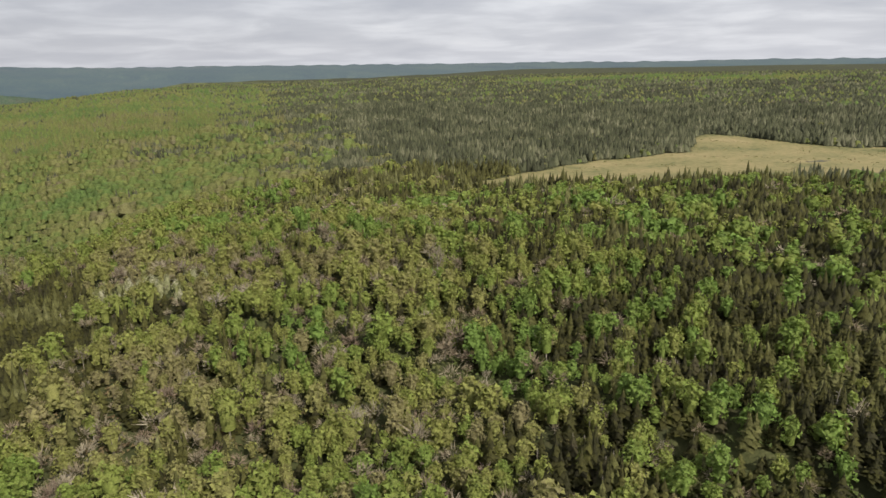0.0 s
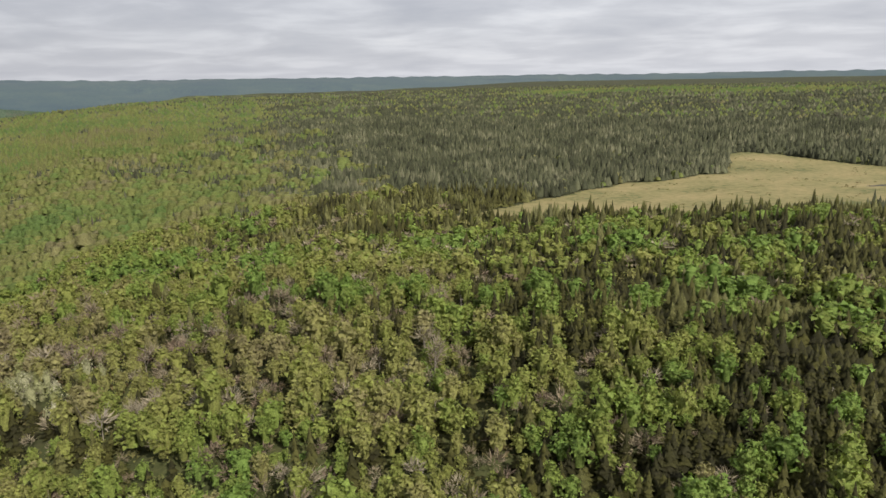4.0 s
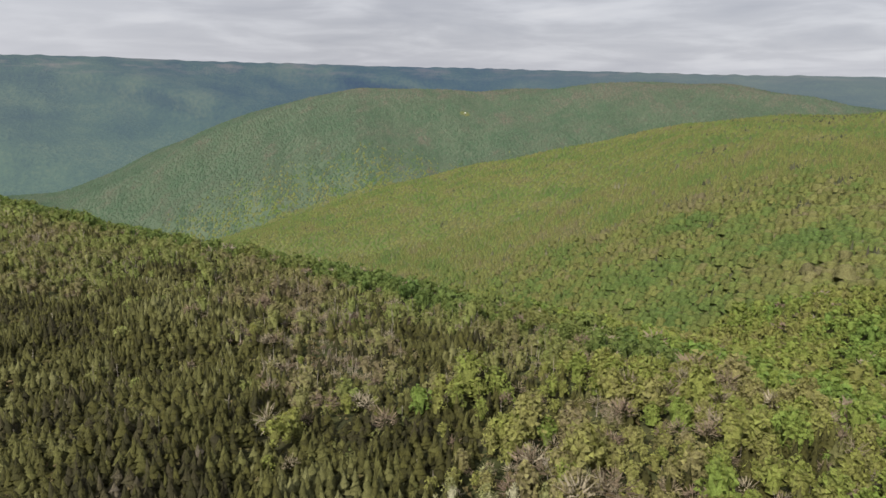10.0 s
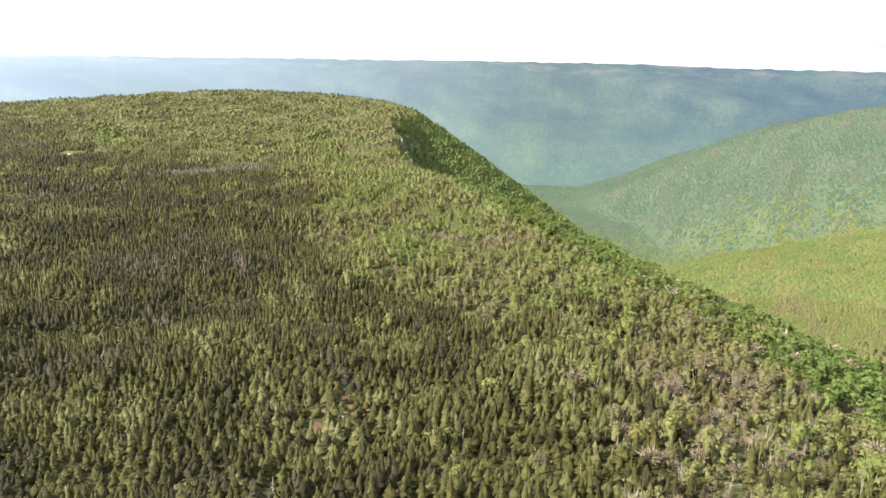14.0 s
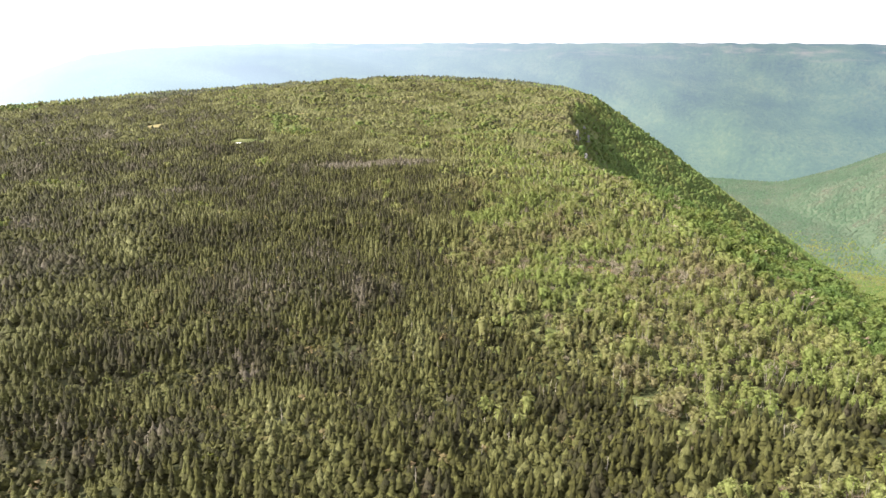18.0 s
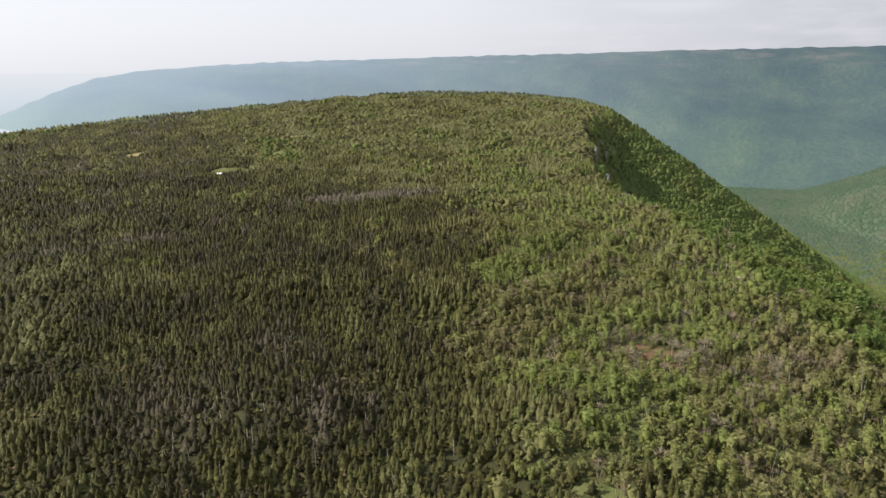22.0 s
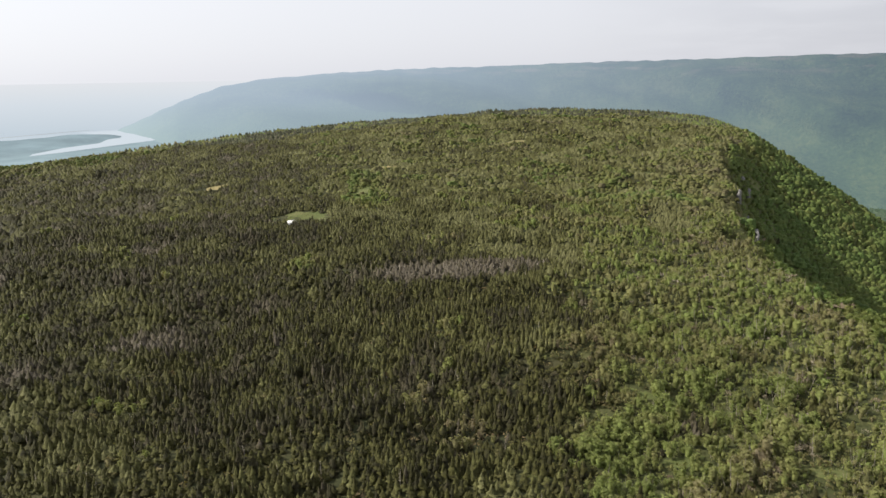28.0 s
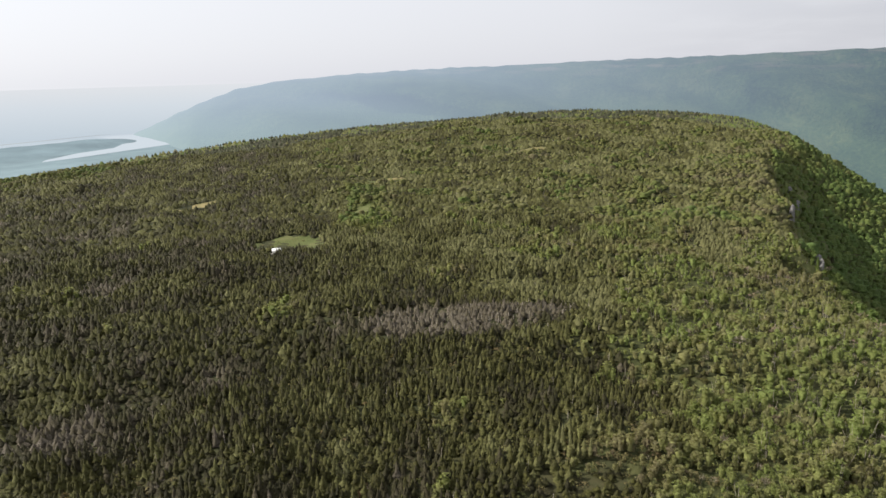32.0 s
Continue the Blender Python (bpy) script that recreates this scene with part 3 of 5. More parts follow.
sb = np.radians(np.arange(134, 200.1, 2.0))
arc = [(EYE[0] - 4660 * math.sin(v), EYE[1] + 4660 * math.cos(v)) for v in sb]
inner = [(EYE[0] - 1900 * math.sin(v), EYE[1] + 1900 * math.cos(v)) for v in sb[::-1]]
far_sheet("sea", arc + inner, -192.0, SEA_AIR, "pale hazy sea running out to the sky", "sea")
# upright glowing sheet that stands in for the hazy sea up to the horizon
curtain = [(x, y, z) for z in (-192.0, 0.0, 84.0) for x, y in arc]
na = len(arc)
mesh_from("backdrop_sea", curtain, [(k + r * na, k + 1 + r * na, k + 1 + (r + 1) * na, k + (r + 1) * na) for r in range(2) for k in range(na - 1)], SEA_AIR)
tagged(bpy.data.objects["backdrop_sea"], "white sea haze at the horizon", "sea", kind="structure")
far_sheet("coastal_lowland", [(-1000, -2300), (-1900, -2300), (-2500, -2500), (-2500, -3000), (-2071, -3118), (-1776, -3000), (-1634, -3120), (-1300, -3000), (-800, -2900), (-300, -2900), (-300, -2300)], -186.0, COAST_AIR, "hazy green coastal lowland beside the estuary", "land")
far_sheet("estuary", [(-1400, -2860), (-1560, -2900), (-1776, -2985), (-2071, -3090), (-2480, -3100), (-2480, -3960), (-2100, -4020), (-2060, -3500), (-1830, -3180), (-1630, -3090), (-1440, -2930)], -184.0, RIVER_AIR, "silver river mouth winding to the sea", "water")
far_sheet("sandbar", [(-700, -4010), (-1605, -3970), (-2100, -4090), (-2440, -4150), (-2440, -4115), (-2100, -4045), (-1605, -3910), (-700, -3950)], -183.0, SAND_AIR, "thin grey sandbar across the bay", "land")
hx, hy = np.meshgrid(np.linspace(-2120, -500, 60), np.linspace(-3760, -2980, 24), indexing="ij")
hu = (hx + 2120) / 1620
hump = np.maximum(0, 1 - np.abs((hy + 3560 - 420 * hu) / (150 + 260 * hu)) ** 2) ** 0.6 * np.minimum(1, hu * 6) ** 0.6 * (30 - 12 * hu)
hv = np.stack([hx, hy, -190 + hump * (1 + 0.15 * waves(hx, hy, 200, 71))], -1).reshape(-1, 3)
i, j = np.meshgrid(np.arange(59), np.arange(23), indexing="ij")
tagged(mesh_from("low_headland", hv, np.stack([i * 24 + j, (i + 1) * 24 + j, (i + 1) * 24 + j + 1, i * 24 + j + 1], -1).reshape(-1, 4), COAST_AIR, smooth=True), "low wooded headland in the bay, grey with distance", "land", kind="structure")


# ---- trees ----
def clump_faces(points, normals, size, rng):
    """One small leaf spray a point: a triangle facing about along its normal."""
    n = len(points)
    ref = rng.normal(size=(n, 3))
    u = np.cross(normals, ref)
    u /= np.linalg.norm(u, axis=1)[:, None] + 1e-9
    v = np.cross(normals, u)
    s = size * rng.uniform(0.7, 1.3, (n, 1))
    corners = [points + s * (math.cos(k) * u + math.sin(k) * v) for k in (0.0, 2.1, 4.2)]
    return np.stack(corners, 1).reshape(-1, 3), np.arange(3 * n).reshape(-1, 3)


def join_parts(parts):
    verts, tris, base = [], [], 0
    for v, t in parts:
        verts.append(np.asarray(v, float))
        tris.append(np.asarray(t, int) + base)
        base += len(v)
    return np.concatenate(verts), np.concatenate(tris)


def lump(rng, sides, rows):
    """A closed uneven dome of unit size, for the inside of a crown."""
    verts = [(0, 0, 0.98)]
    for r in range(1, rows + 1):
        a = math.pi * (0.56 if rows == 1 else 0.26 + 0.28 * (r - 1))
        for s in range(sides):
            k = 6.283 * (s + 0.5 * (r % 2)) / sides
            q = rng.uniform(0.86, 1.13)
            verts.append((math.sin(a) * math.cos(k) * q, math.sin(a) * math.sin(k) * q, math.cos(a) * q - (0.45 if r == rows else 0)))
    tris = [(0, 1 + s, 1 + (s + 1) % sides) for s in range(sides)]
    for r in range(rows - 1):
        for s in range(sides):
            a0, a1 = 1 + r * sides + s, 1 + r * sides + (s + 1) % sides
            tris += [(a0, a0 + sides, a1), (a1, a0 + sides, a1 + sides)]
    return np.array(verts), np.array(tris)


def hardwood_crown(rng, clumps, sides, sprays, size, height=7.5, radius=2.3, wild=0.45):
    """A crown of leafy clumps at the limbs' ends round a shaded heart, with gaps between them."""
    scale = np.array((radius, radius, radius * 1.45))
    mid = np.array((0, 0, height - radius * 1.35))
    lv, lt = lump(rng, sides, 2)
    if clumps == 1:
        parts = [((lv * 0.98 * rng.uniform(0.92, 1.08, (len(lv), 1)) + (0, 0, -0.1)) * scale + mid, lt)]
        if not sprays:
            return join_parts(parts)
    else:
        lv[-sides:, :2] *= 0.5
        parts = [((lv * (0.7, 0.7, 0.88) + (0, 0, -0.2)) * scale + mid, lt)]
    pts, nor = [], []
    for k in range(clumps):
        f = k / max(clumps - 1, 1)
        a = 2.4 * k + rng.uniform(-0.5, 0.5)
        q = (0.15 + 0.5 * f) * rng.uniform(0.85, 1.15)
        c = np.array((math.cos(a) * q, math.sin(a) * q, 0.52 - 0.85 * f * f + rng.normal() * 0.1))
        e = rng.uniform(0.34, 0.5) if clumps > 1 else 0.9
        for _ in range(sprays // clumps):
            d = rng.normal(size=3)
            d[2] = abs(d[2]) * 1.1 - 0.3
            d /= np.linalg.norm(d)
            w = 0.8 * d + wild * rng.normal(size=3)
            pts.append(c + d * e * rng.uniform(0.75, 1.12))
            nor.append(w / np.linalg.norm(w))
    parts.append(clump_faces(np.array(pts) * scale + mid, np.array(nor), size, rng))
    return join_parts(parts)


def spruce_crown(rng, tiers, points, height=3.9, radius=1.6):
    """A dense pointed crown of drooping, ragged whorls."""
    parts = []
    for k in range(tiers):
        f = k / tiers
        z1 = height * min(1.0, (k + 1.9) / (tiers + 0.5))
        z0 = height * (0.04 + 0.92 * k / (tiers + 0.5))
        r = radius * (1 - f ** 1.3) * rng.uniform(0.85, 1.12)
        verts = [(rng.normal() * 0.05, rng.normal() * 0.05, z1)]
        for s in range(points):
            a = 6.283 * (s + rng.uniform(-0.2, 0.2)) / points + k * 0.7
            q = r * (rng.uniform(0.9, 1.2) if s % 2 == 0 else rng.uniform(0.5, 0.75))
            verts.append((math.cos(a) * q, math.sin(a) * q, z0 + rng.uniform(-0.15, 0.15) + (0 if s % 2 == 0 else 0.2)))
        parts.append((verts, [(0, 1 + s, 1 + (s + 1) % points) for s in range(points)]))
    return join_parts(parts)


def stick(p, q, r0, r1, sides=4):
    p, q = np.array(p, float), np.array(q, float)
    d = (q - p) / np.linalg.norm(q - p)
    u = np.cross(d, (0.31, 0.77, 0.2))
    u /= np.linalg.norm(u)
    v = np.cross(d, u)
    ring = [math.cos(6.283 * k / sides) * u + math.sin(6.283 * k / sides) * v for k in range(sides)]
    verts = [p + c * r0 for c in ring] + [q + c * r1 for c in ring]
    tris = []
    for k in range(sides):
        n = (k + 1) % sides
        tris += [(k, n, sides + k), (n, sides + n, sides + k)]
    return np.array(verts), np.array(tris)


def bare_branches(rng, height=7.0, limbs=5, forks=3, twigs=2, thick=0.12):
    """Forking limbs of a leafless tree, spreading into a rounded crown."""
    parts = [stick((0, 0, -0.2), (rng.normal() * 0.15, rng.normal() * 0.15, height * 0.55), thick * 1.4, thick * 0.8, 4)]
    for k in range(limbs):
        a = 6.283 * k / limbs + rng.uniform(-0.5, 0.5)
        lean = rng.uniform(0.25, 0.8)
        d = np.array((math.cos(a) * math.sin(lean), math.sin(a) * math.sin(lean), math.cos(lean)))
        p0 = np.array((rng.normal() * 0.1, rng.normal() * 0.1, height * rng.uniform(0.2, 0.5)))
        p1 = p0 + d * height * rng.uniform(0.3, 0.42)
        parts.append(stick(p0, p1, thick * 0.75, thick * 0.4, 3))
        for _ in range(forks):
            b = p0 + (p1 - p0) * rng.uniform(0.5, 1.0)
            e = d * 0.6 + rng.normal(size=3) * 0.45 + (0, 0, 0.35)
            b1 = b + e / np.linalg.norm(e) * height * rng.uniform(0.16, 0.27)
            parts.append(stick(b, b1, thick * 0.36, thick * 0.18, 3))
            for _ in range(twigs):
                g = b + (b1 - b) * rng.uniform(0.45, 1.0)
                e2 = e + rng.normal(size=3) * 0.6 + (0, 0, 0.2)
                parts.append(stick(g, g + e2 / np.linalg.norm(e2) * height * rng.uniform(0.08, 0.16), thick * 0.2, thick * 0.08, 3))
    return join_parts(parts)


def twig_haze(rng, sprays, size, height=6.5, radius=2.1):
    """A crown of fine upright twigs with hardly a leaf."""
    parts = []
    mid = np.array((0, 0, height * 0.55))
    for _ in range(sprays):
        d = rng.normal(size=3)
        d[2] = abs(d[2]) * 0.9 - 0.25
        d /= np.linalg.norm(d)
        p = mid + d * (radius * 0.55, radius * 0.55, height * 0.22) * rng.uniform(0.5, 1.3)
        e = p + (d + rng.normal(size=3) * 0.35 + (0, 0, 0.35)) * radius * rng.uniform(0.3, 0.6)
        w = rng.normal(size=3) * size
        parts.append((np.array((p + w, p - w, e)), np.array([(0, 1, 2)])))
    return join_parts(parts)


def snag(rng, height=5.5):
    """A dead, barkless spruce: a tapered pole with broken stubs."""
    lean = rng.normal(size=2) * 0.25
    parts = [stick((0, 0, -0.2), (lean[0], lean[1], height), 0.14, 0.04, 4)]
    for k in range(9):
        z = height * rng.uniform(0.25, 0.95)
        a = rng.uniform(0, 6.283)
        l = (1 - z / height) * 1.1 + 0.25
        parts.append(stick((lean[0] * z / height, lean[1] * z / height, z), (math.cos(a) * l, math.sin(a) * l, z - 0.1), 0.045, 0.02, 3))
    return join_parts(parts)


def dome_tree(rng, sides=5):
    v, t = lump(rng, sides, 1)
    v = v * (1.0, 1.0, 1.05)
    return v, t


def wood(name, templates, x, y, size, tall, tint, mat, label, category, sink=0.0):
    """Many trees joined: one of the templates at each place, turned and scaled."""
    rng = np.random.RandomState(len(x) + 17)
    if len(x) == 0:
        return None
    z = ground_z(x, y) - sink
    pick = rng.randint(len(templates), size=len(x))
    V, T, C, base = [], [], [], 0
    for k, (tv, tt) in enumerate(templates):
        w = np.where(pick == k)[0]
        if not len(w):
            continue
        a = rng.uniform(0, 6.283, len(w))
        c, s = np.cos(a)[:, None], np.sin(a)[:, None]
        px = (tv[None, :, 0] * c - tv[None, :, 1] * s) * size[w, None] + x[w, None]
        py = (tv[None, :, 0] * s + tv[None, :, 1] * c) * size[w, None] + y[w, None]
        pz = tv[None, :, 2] * tall[w, None] + z[w, None]
        V.append(np.stack([px, py, pz], -1).reshape(-1, 3))
        T.append((tt[None] + (np.arange(len(w)) * len(tv))[:, None, None] + base).reshape(-1, 3))
        C.append(np.repeat(tint[w], len(tv)))
        base += len(w) * len(tv)
    ob = mesh_from(name, np.concatenate(V), np.concatenate(T), mat, np.concatenate(C), smooth=True)
    return tagged(ob, label, category, kind="stuff")


def overlooked(x, y):
    """The land that lies ahead at some point of the flight; the rest stays bare forest floor."""
    seen = np.zeros(len(x), bool)
    for t, ex, ey, ez, head, *_ in FLIGHT[::6]:
        turn = np.degrees(np.arctan2(-(x - ex), y - ey)) - head
        off = np.abs((turn + 180) % 360 - 180)
        seen |= (off < 47) & (np.hypot(x - ex, y - ey) > 40)
    return seen


def grid(step, near, far, seed, reach=(-52, 172), behind=False):
    """Jittered places between two distances from the flight line, within the bearings that face the land flown over."""
    rng = np.random.RandomState(seed)
    xs = np.arange(LINE[:, 0].min() - far, LINE[:, 0].max() + far, step)
    ys = np.arange(LINE[:, 1].min() - far, LINE[:, 1].max() + far, step)
    x, y = np.meshgrid(xs, ys)
    x, y = x.ravel() + rng.uniform(-0.5, 0.5, x.size) * step, y.ravel() + rng.uniform(-0.5, 0.5, x.size) * step
    d = to_line(x, y)
    az = np.degrees(np.arctan2(-(x - 20), y + 40))
    az = np.where(az < -120, az + 360, az)
    if behind:
        keep = (d >= near) & (d < far)
        x, y = x[keep], y[keep]
        keep = ~overlooked(x, y) | (np.degrees(np.arctan2(-(x - 20), y + 40)) % 360 > 172) & (np.degrees(np.arctan2(-(x - 20), y + 40)) % 360 < 308)
        return x[keep], y[keep], rng
    keep = (d >= near) & (d < far) & (az > reach[0]) & (az < reach[1])
    x, y = x[keep], y[keep]
    keep = ~opening(x, y) & overlooked(x, y)
    return x[keep], y[keep], rng


def leaf_tint(x, y, rng, fine=1.0):
    """Early olive-brown to full green, in drifts, with a deeper green put in for shade to the east."""
    out = rim_distance(x, y)
    slope = np.clip(out / 60, 0, 1)
    t = 0.42 + 0.22 * waves(x, y, 70, 41) + 0.16 * fine * waves(x, y, 17, 42) + np.where(x < -230, 0.26, 0.16) * slope * (y < 330) + 0.16 * slope * (y >= 330) + rng.normal(size=x.shape) * 0.09 * fine
    for cx, cy, rx, ry, turn, v in [(16, 160, 22, 14, 20, 0.42), (-30, 268, 34, 14, 10, 0.3), (62, 278, 40, 18, 0, 0.3), (95, 205, 40, 14, 10, 0.3), (-735, -340, 95, 24, 47, 0.15), (-545, -205, 26, 12, 40, 0.2), (-130, 360, 70, 50, 20, 0.3), (450, 1480, 300, 120, 0, 0.2), (-150, 470, 60, 30, 20, 0.3), (-20, 120, 18, 10, 0, 0.25), (-420, 560, 190, 90, 20, 0.25)]:
        t = t + v * blob(x, y, cx, cy, rx, ry, turn)
    t = t - 0.14 * np.clip((y - 430) / 50, 0, 1) * np.clip((x + 130) / 90, 0, 1)
    # the last term greens and darkens the leaf eastward, standing for shade there
    t = t - 0.06 * blob(x, y, -70, 190, 60, 60) + 0.06 * (x > -110) * (y < 400) + 0.15 * np.clip((-x - 270) / 60, 0, 1) * np.clip((740 + x) / 60, 0, 1) * np.clip(1.3 - np.abs(out + 50) / 60, 0, 1) + 0.08 * (x > -40) + 0.2 * np.clip(x / 60, 0, 1) * (y < 420)
    return np.clip(t, 0.06, np.where((x < -150) & (out < 10), 0.72, 1.0))


nrng = np.random.RandomState(5)
HARD = [[hardwood_crown(nrng, 8, 5, 192, 0.4) for _ in range(9)], [hardwood_crown(nrng, 5, 4, 40, 0.6) for _ in range(9)], [hardwood_crown(nrng, 1, 5, 0, 0.7) for _ in range(8)]]
TOP_HARD = [[hardwood_crown(nrng, 5, 5, 70, 0.44) for _ in range(8)], [hardwood_crown(nrng, 3, 4, 24, 0.55) for _ in range(7)], [hardwood_crown(nrng, 1, 5, 0, 0.7) for _ in range(6)]]
SPRUCE = [[spruce_crown(nrng, 5, 5, 4.1, 1.4) for _ in range(9)], [spruce_crown(nrng, 3, 5) for _ in range(6)], [spruce_crown(nrng, 1, 6) for _ in range(6)]]
TALL_SPRUCE = [spruce_crown(nrng, 9, 8, 3.9, 1.25) for _ in range(6)]
HAZE = [[twig_haze(nrng, 110, 0.07) for _ in range(5)], [twig_haze(nrng, 40, 0.17) for _ in range(4)]]
BRANCHING = [bare_branches(nrng, 7.0, 4, 4, 2, 0.07) for _ in range(6)]
SNAGS = [snag(nrng) for _ in range(5)]
STEMS = [join_parts([stick((rng_a, rng_b, -0.1), (rng_a * 1.6 + nrng.normal() * 0.3, rng_b * 1.6 + nrng.normal() * 0.3, nrng.uniform(2.2, 4.2)), 0.07, 0.025, 3) for rng_a, rng_b in nrng.normal(size=(4, 2)) * 0.6]) for _ in range(6)]


def low_bush(rng, sprays, size):
    a, q = rng.uniform(0, 6.283, sprays), np.sqrt(rng.rand(sprays))
    p = np.stack([np.cos(a) * q, np.sin(a) * q, 0.25 + 0.75 * np.sqrt(1 - 0.9 * q * q)], -1)
    n = p * (0.7, 0.7, 1) + 0.4 * rng.normal(size=(sprays, 3))
    return clump_faces(p, n / np.linalg.norm(n, axis=1)[:, None], size, rng)


UNDER = [low_bush(nrng, 15, 0.3) for _ in range(6)]
POLES = [join_parts([stick((0, 0, 0), (0.1, 0.1, 4.2), 0.15, 0.05, 3), stick((0, 0, 2.0), (0.8, 0.2, 1.9), 0.06, 0.03, 3), stick((0, 0, 2.8), (-0.5, 0.4, 2.7), 0.06, 0.03, 3)]) for _ in range(2)]
DOMES = [dome_tree(nrng, k) for k in (5, 6, 5, 6, 5, 6, 5, 6)]



def part(name, geo, mat, parent, label="", tint=None):
    v, t = geo
    ob = mesh_from(name, v, t, mat, None if tint is None else np.full(len(v), tint), parent=parent)
    return tagged(ob, label) if label else ob


def turned_at(x, y, size, tall, rng):
    z = float(ground_z(np.array([x]), np.array([y]))[0])
    return pose(x, y, z - 0.05, rng.normal() * 2, rng.normal() * 2, rng.uniform(0, 360)) @ Matrix.Diagonal((size, size, tall, 1))


def trees(name, makers, x, y, size, tall, seed, label, category, group):
    """Single trees, each a thing of its own: one is built of every kind, the rest are copies."""
    rng = np.random.RandomState(seed)
    made = []
    for k in range(len(x)):
        m = turned_at(x[k], y[k], size[k], tall[k], rng)
        if k < len(makers):
            ob = new(name)
            makers[k](ob)
            ob.matrix_basis = m
            made.append(tagged(ob, label, category, group))
        else:
            ob = copy_thing(made[rng.randint(len(made))], Matrix())
            ob.matrix_basis = m


def hardwood_maker(rng, tint):
    def make(ob):
        part("trunk", join_parts([stick((0, 0, -0.3), (rng.normal() * 0.2, rng.normal() * 0.2, 4.6), 0.17, 0.08, 6)] + [stick((0, 0, 2.2), (rng.normal() * 1.1, rng.normal() * 1.1, 5.4), 0.08, 0.03, 4) for _ in range(4)]), BARK, ob, "grey-brown trunk with forking limbs")
        part("crown", hardwood_crown(rng, 9, 7, 315, 0.31), LEAF, ob, tint=tint)
    return make


def spruce_maker(rng, tint):
    def make(ob):
        part("trunk", stick((0, 0, -0.3), (0, 0, 4.1), 0.11, 0.03, 6), BARK, ob)
        part("crown", spruce_crown(rng, 9, 11), NEEDLE, ob, tint=tint)
    return make


def bare_maker(rng, tint):
    def make(ob):
        part("trunk", join_parts([stick((0, 0, -0.3), (0.2, 0.1, 3.2), 0.2, 0.12, 6), stick((0.1, 0.05, 1.6), (-0.9, 0.4, 4.2), 0.12, 0.06, 5)]), DEADWOOD, ob)
        part("limbs", bare_branches(rng, 6.8, 5, 4, 3, 0.05), DEADWOOD, ob, "pale crooked limbs without leaves")
        part("twig_crown", twig_haze(rng, 190, 0.05, 6.8, 2.2), TWIG, ob, "haze of fine pinkish-grey twigs", tint)
    return make


def snag_maker(rng):
    def make(ob):
        part("trunk", stick((0, 0, -0.3), (rng.normal() * 0.2, rng.normal() * 0.2, 5.4), 0.13, 0.035, 6), DEADWOOD, ob)
        part("branch_stubs", join_parts([stick((0, 0, z), (math.cos(a) * l, math.sin(a) * l, z - 0.12), 0.04, 0.015, 3) for z, a, l in [(rng.uniform(1.2, 5.0), rng.uniform(0, 6.28), rng.uniform(0.3, 1.0)) for _ in range(16)]]), DEADWOOD, ob)
    return make


def blossom_maker(rng, tint):
    def make(ob):
        part("stems", bare_branches(rng, 3.6, 4, 2, 1, 0.08), BARK, ob)
        part("crown", hardwood_crown(rng, 6, 5, 150, 0.19, 3.6, 1.5, 0.7), BLOSSOM, ob, "pale whitish blossom and young leaf", tint)
    return make


def stretch(x, y, boxes, most, rng):
    """The trees of some stretches of the plan, at most so many of each."""
    chosen = np.zeros(len(x), bool)
    for x0, x1, y0, y1, n in boxes:
        w = np.where((x > x0) & (x < x1) & (y > y0) & (y < y1) & ~chosen)[0]
        chosen[rng.permutation(w)[:n]] = True
    return chosen


